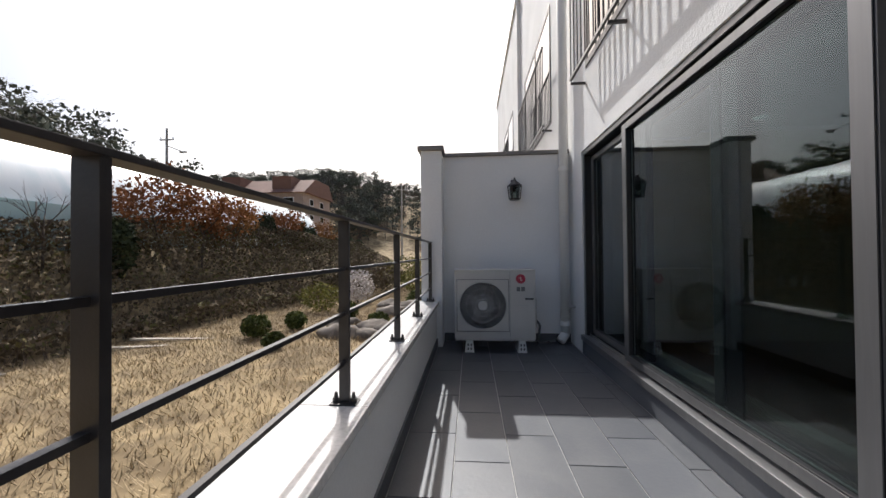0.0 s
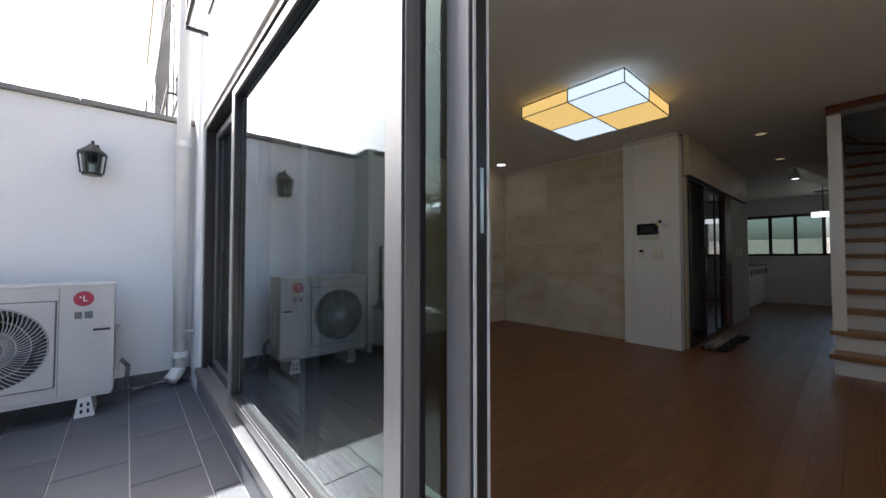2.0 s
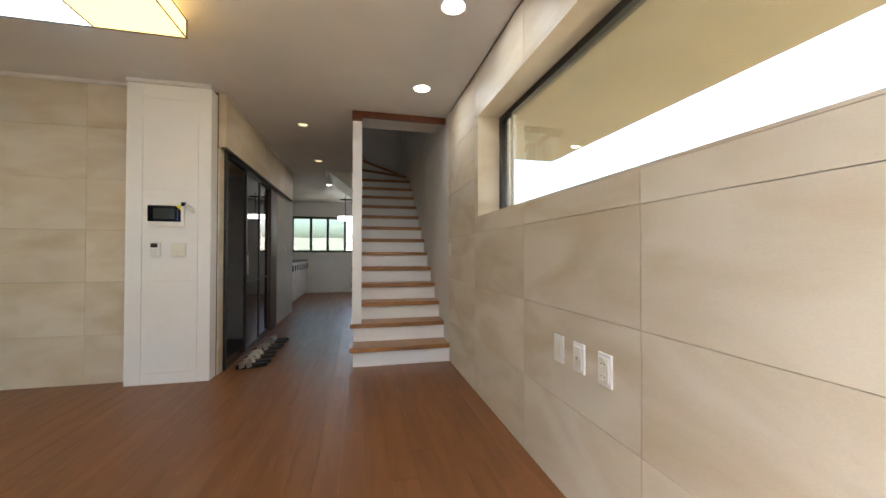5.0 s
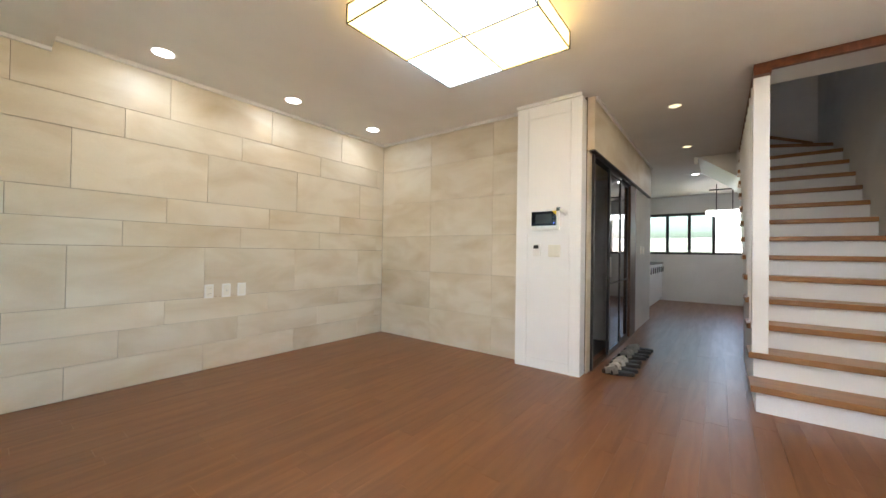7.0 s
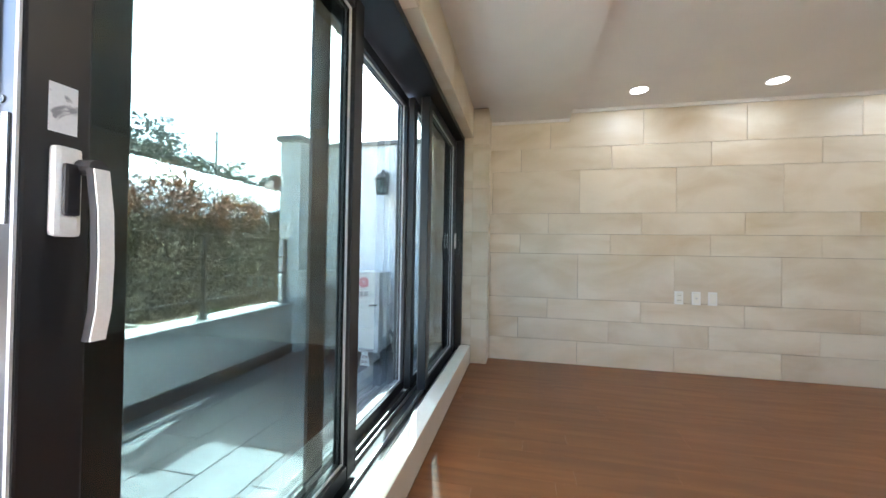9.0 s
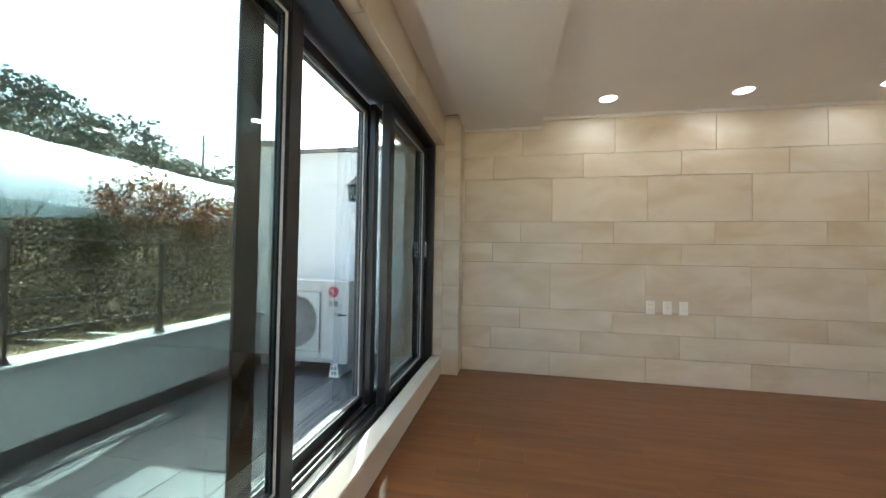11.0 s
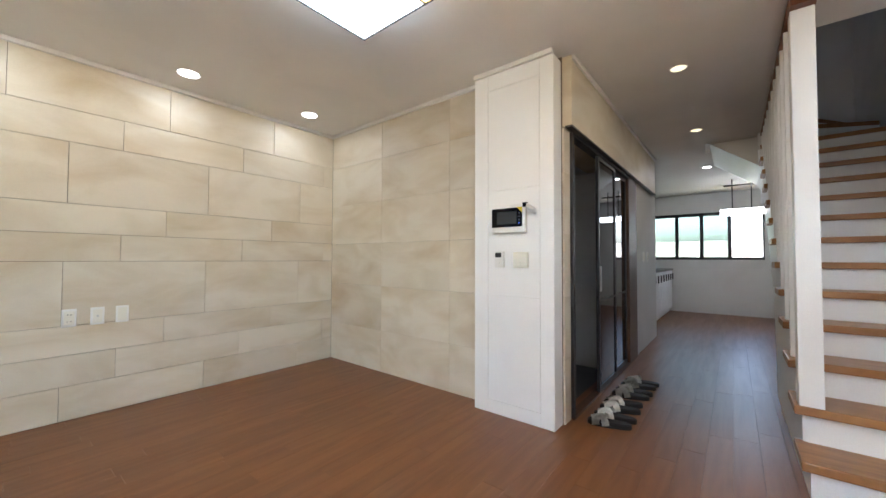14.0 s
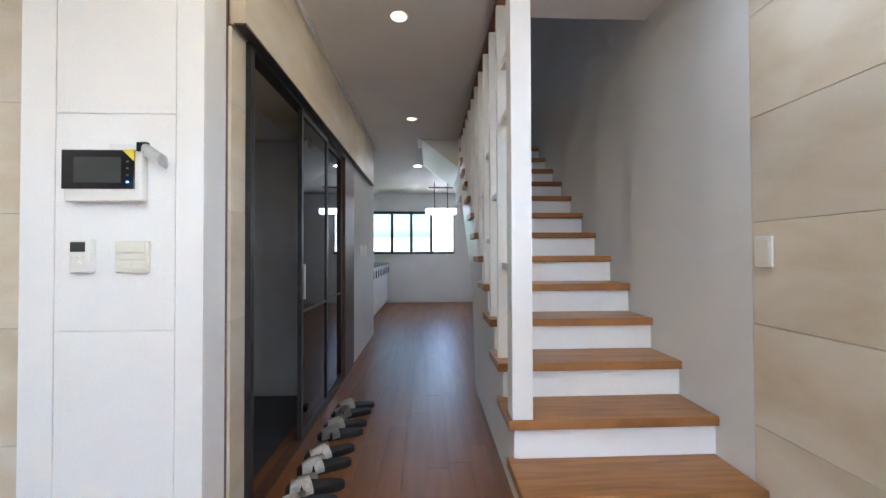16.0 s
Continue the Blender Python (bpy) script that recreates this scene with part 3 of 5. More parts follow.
part("underside", prism(B(), [(7.45, 0.0), (7.50, 0.0), (7.65, 0.78), (XE + 0.12, 1.75), (XE + 0.12, 1.80), (7.60, 0.82)], "y", YR + 0.003, 0.779), M_PANEL, stairs)
# winders turning over the corridor
CX, CY = XE + 0.02, 0.86
for k in range(4):
    a0, a1 = radians(-90 + 26 * k), radians(-90 + 26 * (k + 1))
    z = RISE * (13 + k)
    pts = [(CX - 0.06 * math.cos(a0), CY - 0.03)]
    R = 1.32
    for a in (a0 - 0.03, (a0 + a1) / 2, a1 + 0.02):
        s = min(R, 0.93 / max(abs(math.sin(a)), 0.05), 1.28 / max(abs(math.cos(a)), 0.05))
        pts.append((CX + s * math.cos(a), CY + s * math.sin(a)))
    part("tread", prism(B(), pts, "z", z - 0.042, z), M_TREAD, stairs)
    part("riser", prism(B(), [(p[0], p[1]) for p in (pts[0], pts[1], (pts[1][0] + 0.02, pts[1][1] + 0.02), (pts[0][0] + 0.02, pts[0][1] + 0.02))], "z", z - RISE, z - 0.042), M_PANEL, stairs)
part("soffit", prism(B(), [(0.775, 1.98), (0.815, 2.05), (1.26, H), (1.26, H + 0.2), (0.775, H + 0.2)], "x", XE + 0.14, 9.95), M_PANEL, stairs, "white sloping soffit under the turn")
part("soffit", bx(B(), XE + 0.13, YR + 0.003, 1.80, 9.95, 0.774, 2.02), M_PANEL, stairs, "white soffit under the turn")
part("soffit_lip", bx(B(), XE + 0.10, 1.26, H - 0.10, XE + 0.14, 1.30, H - 0.002), M_PANEL, stairs)

# slatted screen on the stair's open side
screen = thing("slatted_screen", "white upright slats between stair treads and ceiling, topped by red-brown trim", "screen", at=(6.2, 0.78, RISE * 2))
part("post", bx(B(), 6.10, 0.738, RISE * 2, 6.19, 0.828, 2.30, 0.004), M_PANEL, screen, "thick white newel post")
for i in range(2, 12):
    x = SX + GO * i + 0.09
    part("slat", bx(B(), x, 0.752, RISE * (i + 1), x + 0.030, 0.826, H - 0.03, 0.003), M_PANEL, screen)
for x, zs in ((6.19, (0.98, 1.72, 2.0)), (6.446, (1.36,)), (6.674, (1.66, 1.12)), (6.902, (1.45,))):
    for z in zs:
        part("rung", bx(B(), x, 0.765, z, x + 0.21, 0.810, z + 0.030), M_PANEL, screen)
b = B()
bx(b, 6.05, 0.735, 2.30, 6.20, 0.83, H - 0.002)
bx(b, 6.05, YR + 0.002, 2.325, 6.085, 0.735, H + 0.035)
bx(b, 6.20, 0.735, H - 0.032, XE + 0.35, 0.83, H - 0.002)
part("head_trim", b, M_TRIM, screen, "red-brown wooden head trim")

# ---- white service column ----
col = thing("service_column", "white panelled column carrying the door phone", "column", at=(5.86, 2.22, 0))
part("body", bx(B(), XC + 0.008, 1.93, 0, XB + 0.011, 2.516, H - 0.03), M_PANEL, col)
for y0, y1, z0, z1 in ((1.93, 2.020, 0, H - 0.031), (2.407, 2.516, 0, H - 0.031), (2.0215, 2.4055, 0, 0.087), (2.0215, 2.4055, 2.24, H - 0.031)):
    part("frame_member", bx(B(), XC, y0, z0, XC + 0.0079, y1, z1, 0.0015), M_PANEL, col)
for z0, z1 in ((0.0885, 0.805), (0.8075, 1.523), (1.5255, 2.2385)):
    part("panel", bx(B(), XC + 0.001, 2.0225, z0, XC + 0.0079, 2.4045, z1, 0.0015), M_PANEL, col)

phone = thing("door_phone", "white wall door phone with a black screen and yellow sticker", "intercom", at=(XC, 2.23, 1.31))
part("body", bx(B(), XC - 0.030, 2.108, 1.228, XC, 2.352, 1.392, 0.008), M_WHITEPLASTIC, phone)
sc = part("screen", bx(B(), XC - 0.034, 2.128, 1.268, XC - 0.029, 2.354, 1.394, 0.002), M_SCREEN, phone, "glossy black front")
part("display", bx(B(), XC - 0.0352, 2.168, 1.288, XC - 0.0338, 2.315, 1.370), M_LCD, sc)
for k in range(4):
    part("key", bx(B(), XC - 0.0352, 2.145, 1.288 + 0.022 * k, XC - 0.0338, 2.152, 1.293 + 0.022 * k), M_BLUE_ON if k == 0 else M_GREY, sc)
b = B()
prism(b, [(2.127, 1.395), (2.166, 1.395), (2.127, 1.357)], "x", XC - 0.0365, XC - 0.0345)
part("sticker", b, M_YELLOW, phone, "yellow corner sticker")
tag = thing("paper_roll", "curled printed paper strip tucked behind the door phone", "paper", at=(XC, 2.06, 1.38))
b = B()
for k in range(14):
    a0, a1 = radians(-60 + 20 * k), radians(-40 + 20 * k)
    r = 0.024
    c = (2.062, 1.373)
    v = [bm_v for bm_v in ((XC - 0.03 + r * math.cos(a), c[0] + dy, c[1] + r * math.sin(a) + dz) for a in (a0, a1) for dy, dz in ((0.030, 0.018), (-0.022, -0.016)))]
    q = [b.verts.new(p) for p in v]
    b.faces.new((q[0], q[1], q[3], q[2]))
bmesh.ops.solidify(b, geom=b.faces[:], thickness=0.0012)
part("curl", b, M_PAPER, tag)
part("strip", bx(B(), XC - 0.012, 2.095, 1.392, XC - 0.010, 2.225, 1.418), M_PAPER, tag)
part("clip", bx(B(), XC - 0.022, 2.098, 1.394, XC - 0.009, 2.132, 1.424, 0.002), M_SCREEN, tag, "black clip")

therm = thing("thermostat", "small white room thermostat with a grey display", "thermostat", at=(XC, 2.307, 1.05))
part("body", bx(B(), XC - 0.020, 2.274, 0.998, XC, 2.341, 1.108, 0.004), M_WHITEPLASTIC, therm)
part("display", bx(B(), XC - 0.0215, 2.290, 1.066, XC - 0.0195, 2.336, 1.098), M_LCD, therm, "grey display")
part("dial", cyl(B(), (XC - 0.026, 2.310, 1.028), (XC - 0.020, 2.310, 1.028), 0.009), M_WHITEPLASTIC, therm)
for k in range(3):
    part("key", bx(B(), XC - 0.022, 2.288 + 0.018 * k, 1.045, XC - 0.0195, 2.300 + 0.018 * k, 1.051), M_CEIL, therm)
sw = thing("light_switch", "cream wall switch plate with several rockers", "switch", at=(XC, 2.151, 1.05))
part("plate", bx(B(), XC - 0.011, 2.098, 0.996, XC, 2.206, 1.102, 0.006), M_CREAM, sw)
for y0, y1, z0, z1 in ((2.106, 2.198, 1.062, 1.094), (2.106, 2.198, 1.040, 1.058), (2.106, 2.148, 1.010, 1.033), (2.152, 2.194, 1.010, 1.033)):
    part("rocker", bx(B(), XC - 0.015, y0, z0, XC - 0.010, y1, z1, 0.002), M_CREAM, sw)


def plate(x, y, z, facing, kind, label, group):
    """A wall plate 0.07 wide; kind: socket, blank or jack. facing: +1 towards +y, -1 towards -y."""
    t = thing("wall_socket" if kind == "socket" else "wall_plate", label, "socket", group, at=(x, y, z))
    part("plate", bx(B(), x - 0.035, y, z - 0.058, x + 0.035, y + 0.009 * facing, z + 0.058, 0.003), M_WHITEPLASTIC, t)
    f = part("insert", bx(B(), x - 0.024, y + 0.009 * facing, z - 0.044, x + 0.024, y + 0.013 * facing, z + 0.044, 0.002), M_CREAM, t)
    if kind == "socket":
        for dz in (-0.022, 0.022):
            c = part("outlet", cyl(B(), (x, y + 0.012 * facing, z + dz), (x, y + 0.0145 * facing, z + dz), 0.018), M_CREAM, f)
            bb = B()
            for dx in (-0.008, 0.008):
                cyl(bb, (x + dx, y + 0.014 * facing, z + dz), (x + dx, y + 0.0152 * facing, z + dz), 0.003, seg=8)
            part("pin_hole", bb, M_SCREEN, f)
    if kind == "jack":
        part("jack", cyl(B(), (x, y + 0.012 * facing, z), (x, y + 0.018 * facing, z), 0.007), M_CHROME, f)


for x, k in ((3.945, "socket"), (4.08, "jack"), (4.208, "blank")):
    plate(x, YL, 0.66, -1, k, "white plastic wall plate on beige stone tiles", "plates on the long wall")
for x, k in ((3.65, "socket"), (3.803, "jack"), (3.949, "blank")):
    plate(x, YR, 0.612, 1, k, "white plastic wall plate below the strip window", "plates under the strip window")
plate(5.875, YR, 1.06, 1, "blank", "white light switch at the foot of the stairs", "stair switch")
for x in (8.5, 8.75):
    plate(x, 1.91, 1.09, -1, "blank", "white light switch on the corridor wall", "corridor switches")

# ---- entrance screen ----
scr = thing("entrance_screen", "black framed sliding glass screen, one leaf open", "sliding door", at=(6.9, 1.92, 0))
part("jamb", bx(B(), 6.04, 1.892, 0, 6.07, 1.95, 1.912), M_BLACK, scr)
part("head", bx(B(), 6.07, 1.892, 1.885, 7.70, 1.95, 1.912), M_BLACK, scr)
part("track", bx(B(), 6.04, 1.892, 0.0, 7.70, 1.95, 0.012), M_JAMB, scr, "brown floor track")
for x0, x1 in ((6.64, 7.18), (7.16, 7.70)):
    y = 1.91 if x0 < 7 else 1.935
    pl = part("door_leaf", bx(B(), x0 + 0.03, y - 0.003, 0.05, x1 - 0.03, y + 0.003, 1.86), M_DARKGLASS, scr, "black tinted glass leaf")
    bb = B()
    bx(bb, x0, y - 0.012, 0.013, x0 + 0.03, y + 0.012, 1.884)
    bx(bb, x1 - 0.03, y - 0.012, 0.013, x1, y + 0.012, 1.884)
    bx(bb, x0 + 0.03, y - 0.012, 0.013, x1 - 0.03, y + 0.012, 0.05)
    bx(bb, x0 + 0.03, y - 0.012, 1.855, x1 - 0.03, y + 0.012, 1.884)
    bx(bb, x0 + 0.03, y - 0.009, 0.72, x1 - 0.03, y + 0.009, 0.735)
    part("leaf_frame", bb, M_BLACK, pl, "slim black frame")
part("pull", bx(B(), 6.655, 1.885, 0.80, 6.670, 1.898, 1.0, 0.002), M_CHROME, scr)
structure("door_jamb", bx(B(), 7.70, 1.895, 0, 8.06, 2.0, 1.912), M_JAMB, "brown wooden door lining", "door frame")
# closet doors carry the dimness as a greyer colour
closet = thing("shoe_closet", "panelled shoe closet, its white greyed for the dim vestibule", "closet", at=(7.6, 2.5, -0.008))
part("body", bx(B(), 7.35, 2.0, -0.008, 7.94, 3.09, 1.92), M_DIMLACQ, closet)
for y0, y1 in ((2.02, 2.52), (2.54, 3.07)):
    d = part("door", bx(B(), 7.33, y0, 0.02, 7.349, y1, 1.90, 0.002), M_DIMLACQ, closet)
    for z0, z1 in ((0.12, 0.80), (0.90, 1.80)):
        part("door_panel", bx(B(), 7.322, y0 + 0.09, z0, 7.331, y1 - 0.09, z1, 0.006), M_DIMLACQ, d)

# ---- kitchen ----
for k, x0 in enumerate((9.45, 10.05, 10.65, 11.25, 11.85)):
    c = thing("base_cabinet", "white panelled kitchen base cabinet with dark handles", "cabinet", "kitchen base cabinets", at=(x0 + 0.3, 2.38, 0))
    part("body", bx(B(), x0 + 0.002, 2.09, 0.08, x0 + 0.598, 2.69, 0.84), M_PANEL, c)
    part("plinth", bx(B(), x0 + 0.002, 2.12, 0, x0 + 0.598, 2.69, 0.079), M_PANEL, c)
    for x1, x2 in ((x0 + 0.006, x0 + 0.297), (x0 + 0.303, x0 + 0.594)):
        d = part("door", bx(B(), x1, 2.068, 0.09, x2, 2.0885, 0.835, 0.002), M_PANEL, c)
        part("door_panel", bx(B(), x1 + 0.05, 2.062, 0.15, x2 - 0.05, 2.069, 0.775, 0.004), M_PANEL, d)
        part("handle", bx(B(), x2 - 0.035, 2.040, 0.66, x2 - 0.022, 2.061, 0.78, 0.003), M_BLACK, d, "dark bar handle")
wt = tagged(obj("worktop", bx(B(), 9.42, 2.05, 0.841, 12.48, 2.69, 0.88, 0.004), M_WORKTOP), "black stone kitchen worktop on white cabinets", "worktop")

pend = thing("pendant_lamp", "lit pendant lamp with a white bar shade on black rods", "lamp", at=(11.2, 0.95, 1.8))
part("canopy", bx(B(), 11.17, 0.72, 2.265, 11.23, 1.18, 2.285), M_BLACK, pend, "black bar")
for y in (0.83, 1.07):
    part("rod", cyl(B(), (11.2, y, 1.89), (11.2, y, H), 0.008, seg=8), M_BLACK, pend)
part("shade", bx(B(), 11.13, 0.67, 1.79, 11.27, 1.23, 1.885, 0.01), M_PEND_ON, pend, "glowing white bar shade")

# ---- ceiling lamps ----
LX0, LX1, LY0, LY1 = 3.93, 4.87, 1.73, 2.62
cl = thing("ceiling_light", "square ceiling light with two cool and two warm lit quarters", "lamp", at=(4.4, 2.17, H))
part("base", bx(B(), LX0 + 0.03, LY0 + 0.03, 2.345, LX1 - 0.03, LY1 - 0.03, H - 0.001), M_PANEL, cl)
xm, ym = (LX0 + LX1) / 2, (LY0 + LY1) / 2
for x0, x1, y0, y1, m in ((LX0, xm, LY0, ym, M_WHITE_ON), (xm, LX1, ym, LY1, M_WHITE_ON), (LX0, xm, ym, LY1, M_YELLOW_ON), (xm, LX1, LY0, ym, M_YELLOW_ON)):
    part("diffuser", bx(B(), x0 + 0.004, y0 + 0.004, 2.25, x1 - 0.004, y1 - 0.004, 2.355, 0.003), m, cl, "warm lit diffuser" if m is M_YELLOW_ON else "cool lit diffuser")
b = B()
bx(b, xm - 0.003, LY0, 2.246, xm + 0.003, LY1, 2.35)
bx(b, LX0, ym - 0.003, 2.246, xm - 0.003, ym + 0.003, 2.35)
bx(b, xm + 0.003, ym - 0.003, 2.246, LX1, ym + 0.003, 2.35)
for z in (2.249, 2.352):
    for x0, x1, y0, y1 in ((LX0 - 0.003, LX0 + 0.003, LY0, LY1), (LX1 - 0.003, LX1 + 0.003, LY0, LY1), (LX0 + 0.003, LX1 - 0.003, LY0 - 0.003, LY0 + 0.003), (LX0 + 0.003, LX1 - 0.003, LY1 - 0.003, LY1 + 0.003)):
        bx(b, x0, y0, z - 0.003, x1, y1, z + 0.003)
for x in (LX0, LX1):
    for y in (LY0, LY1):
        bx(b, x - 0.003, y - 0.003, 2.246, x + 0.003, y + 0.003, 2.355)
part("edge_frame", b, M_BLACK, cl, "thin dark edge lines")


def downlight(x, y, m, watts, colour, z=H, k=1.0):
    t = thing("downlight", "round recessed ceiling downlight, lit", "lamp", "ceiling downlights", at=(x, y, z))
    b = B()
    n = 28
    rs = ((0.062 * k, 0.004), (0.068 * k, -0.004), (0.076 * k, -0.003), (0.078 * k, 0.0))
    vs = [[b.verts.new((x + r * math.cos(2 * math.pi * i / n), y + r * math.sin(2 * math.pi * i / n), z + dz)) for i in range(n)] for r, dz in rs]
    for u, w in zip(vs, vs[1:]):
        for i in range(n):
            b.faces.new((u[i], u[(i + 1) % n], w[(i + 1) % n], w[i]))
    part("rim", b, M_CEIL, t, smooth=True)
    part("lens", cyl(B(), (x, y, z - 0.003), (x, y, z - 0.0005), 0.0625 * k, seg=28), m, t, "glowing lens")
    area("downlight_lamp", look((x, y, z - 0.012), (x, y, 0)), 0.11 * k, 0.11 * k, watts, colour, "DISK")


for x in (3.507, 4.476, 5.427):
    downlight(x, 4.10, M_DOWN_ON, 0.12, (0.86, 0.94, 1.0))
for x in (3.45, 4.447, 5.46):
    downlight(x, 0.265, M_DOWN_ON, 0.24, (0.92, 0.96, 1.0))
for x in (6.57, 8.096):
    downlight(x, 1.343, M_DOWNW_ON, 0.08, (1, 0.85, 0.6), k=0.72)
downlight(9.99, 1.343, M_DOWN_ON, 0.14, (0.95, 0.98, 1), k=0.8)

cover = thing("ceiling_cover", "round white cover plate under the lowered ceiling strip", "cover plate", at=(2.68, 2.48, 2.30))
part("plate", cyl(B(), (2.68, 2.48, 2.288), (2.68, 2.48, 2.2995), 0.120, 0.130, seg=40), M_WHITEPLASTIC, cover)
part("rim", cyl(B(), (2.68, 2.48, 2.284), (2.68, 2.48, 2.288), 0.095, 0.100, seg=40), M_WHITEPLASTIC, cover)

# ---- balcony things ----
rail = thing("balcony_railing", "black steel railing bolted on the granite coping", "railing", at=(0.037, 2.0, 0.44))
PY = [4.41, 3.375, 2.477, 1.495, 0.575, -0.5]
for y in PY:
    p = part("post", bx(B(), 0.017, y - 0.008, 0.446, 0.057, y + 0.008, 1.13, 0.001), M_BLACK, rail)
    part("foot_plate", bx(B(), 0.037 - 0.05, y - 0.03, 0.44, 0.037 + 0.05, y + 0.03, 0.446), M_BLACK, p)
    for dx in (-0.034, 0.034):
        b = B()
        cyl(b, (0.037 + dx, y, 0.446), (0.037 + dx, y, 0.462), 0.013, seg=6)
        cyl(b, (0.037 + dx, y, 0.462), (0.037 + dx, y, 0.482), 0.008, 0.006, seg=8)
        part("bolt", b, M_BLACK, p)
for z in (0.590, 0.773, 0.941):
    part("rail", bx(B(), 0.029, -1.19, z, 0.045, 4.435, z + 0.012), M_BLACK, rail)
part("top_rail", bx(B(), 0.014, -1.19, 1.13, 0.060, 4.44, 1.142, 0.002), M_BLACK, rail)

ac = thing("outdoor_unit", "warm grey air conditioner outdoor unit with fan grille and red badge", "air conditioner", at=(0.79, 4.38, BF))
AX0, AX1, AY, AZ0, AZ1 = 0.339, 1.237, 4.213, 0.063, 0.828
part("casing", bx(B(), AX0, AY, AZ0, AX1, AY + 0.33, AZ1, 0.008), M_ACBODY, ac)
part("base_rail", bx(B(), AX0 + 0.01, AY + 0.005, AZ0 - 0.02, AX1 - 0.01, AY + 0.325, AZ0), M_ACBODY, ac)
part("top_lid", bx(B(), AX0 - 0.004, AY - 0.005, AZ1 - 0.012, AX1 + 0.004, AY + 0.334, AZ1 + 0.004, 0.004), M_ACBODY, ac)
part("panel_seam", bx(B(), 0.955, AY - 0.0012, AZ0 + 0.02, 0.958, AY + 0.001, AZ1 - 0.02), M_GREY, ac)
FX, FZ = 0.655, 0.435
# dark sheet behind the plate paints the shadow line round its edge
part("grille_gap", bx(B(), FX - 0.292, AY - 0.003, FZ - 0.292, FX + 0.292, AY - 0.0005, FZ + 0.292), M_GREY, ac, "dark sheet for the shadow line round the grille plate")
gr = part("grille", bx(B(), FX - 0.285, AY - 0.012, FZ - 0.285, FX + 0.285, AY - 0.001, FZ + 0.285, 0.006), M_ACBODY, ac, "square grille plate")
# flat dark disc on the plate, painted as the shaded fan hollow
part("recess", cyl(B(), (FX, AY - 0.0135, FZ), (FX, AY - 0.012, FZ), 0.262, seg=48), M_RECESS_SHADE, gr)
for k in range(4):
    b = B()
    a = k * math.pi / 2 + 0.4
    for s in range(6):
        r0, r1 = 0.06 + 0.03 * s, 0.09 + 0.03 * s
        a0, a1 = a + 0.10 * s, a + 0.10 * (s + 1)
        q = [b.verts.new((FX + r * math.cos(w), AY - 0.0140, FZ + r * math.sin(w))) for r, w in ((r0, a0), (r1, a1), (r1, a1 + 0.75), (r0, a0 + 0.75))]
        b.faces.new(q)
    bmesh.ops.solidify(b, geom=b.faces[:], thickness=0.0006)
    part("fan_blade", b, M_GREY, gr, "dark grey fan blade at rest")
b = B()
for k in range(60):
    a = 2 * math.pi * k / 60
    last = None
    for s in range(5):
        r = 0.062 + 0.0495 * s
        w = a + 0.11 * s
        p = (FX + r * math.cos(w), AY - 0.020 + 0.001 * s, FZ + r * math.sin(w))
        if last:
            cyl(b, last, p, 0.0025, seg=4)
        last = p
part("wire", b, M_ACGRILLE, gr, "curved grey grille wires")
for r in (0.12, 0.185, 0.258):
    b = B()
    n = 40
    for k in range(n):
        a0, a1 = 2 * math.pi * k / n, 2 * math.pi * (k + 1) / n
        cyl(b, (FX + r * math.cos(a0), AY - 0.019, FZ + r * math.sin(a0)), (FX + r * math.cos(a1), AY - 0.019, FZ + r * math.sin(a1)), 0.0025, seg=4)
    part("ring", b, M_ACGRILLE, gr)
part("hub", cyl(B(), (FX, AY - 0.024, FZ), (FX, AY - 0.014, FZ), 0.054, 0.056, seg=32), M_ACBODY, gr, "pale round hub")
part("badge", cyl(B(), (1.075, AY - 0.004, 0.730), (1.075, AY, 0.730), 0.052, seg=32), M_RED, ac, "round red badge")
b = B()
bx(b, 1.072, AY - 0.0052, 0.712, 1.078, AY - 0.0038, 0.752)
bx(b, 1.078, AY - 0.0052, 0.712, 1.094, AY - 0.0038, 0.717)
cyl(b, (1.058, AY - 0.0052, 0.742), (1.058, AY - 0.0038, 0.742), 0.006, seg=10)
part("badge_mark", b, M_WHITEPLASTIC, ac)
b = B()
bx(b, 1.030, AY - 0.0022, 0.592, 1.068, AY + 0.001, 0.640)
bx(b, 1.080, AY - 0.0022, 0.592, 1.122, AY + 0.001, 0.640)
part("maker_mark", b, M_GREY, ac, "two plain grey blocks")
part("model_label", bx(B(), 1.125, AY - 0.002, 0.500, 1.215, AY + 0.001, 0.516), M_SCREEN, ac, "black model strip")
part("print_line", bx(B(), 0.985, AY - 0.0015, 0.428, 1.16, AY + 0.001, 0.436), M_ACGRILLE, ac)
part("side_cover", bx(B(), AX1, AY + 0.10, 0.18, AX1 + 0.03, AY + 0.30, 0.50, 0.01), M_ACBODY, ac)
ac.location += Vector((-0.008, 0.008, -0.016))
for x in (0.494, 1.082):
    t = thing("mounting_foot", "white perforated plastic foot under the outdoor unit", "foot", "outdoor unit feet", at=(x, AY + 0.05, BF))
    b = B()
    prism(b, [(x - 0.052, BF), (x + 0.052, BF), (x + 0.032, 0.0268), (x - 0.032, 0.0268)], "y", AY + 0.02, AY + 0.31)
    part("block", b, M_WHITEPLASTIC, t)
    # dark blocks on the solid foot imitate the shade in its slots
    for dx, dz in ((-0.022, 0.03), (0.012, 0.03), (-0.022, 0.075), (0.012, 0.075)):
        part("opening", bx(B(), x + dx, AY + 0.012, BF + dz, x + dx + 0.014, AY + 0.03, BF + dz + 0.024), M_RECESS_SHADE, t, "dark block for a shaded slot")
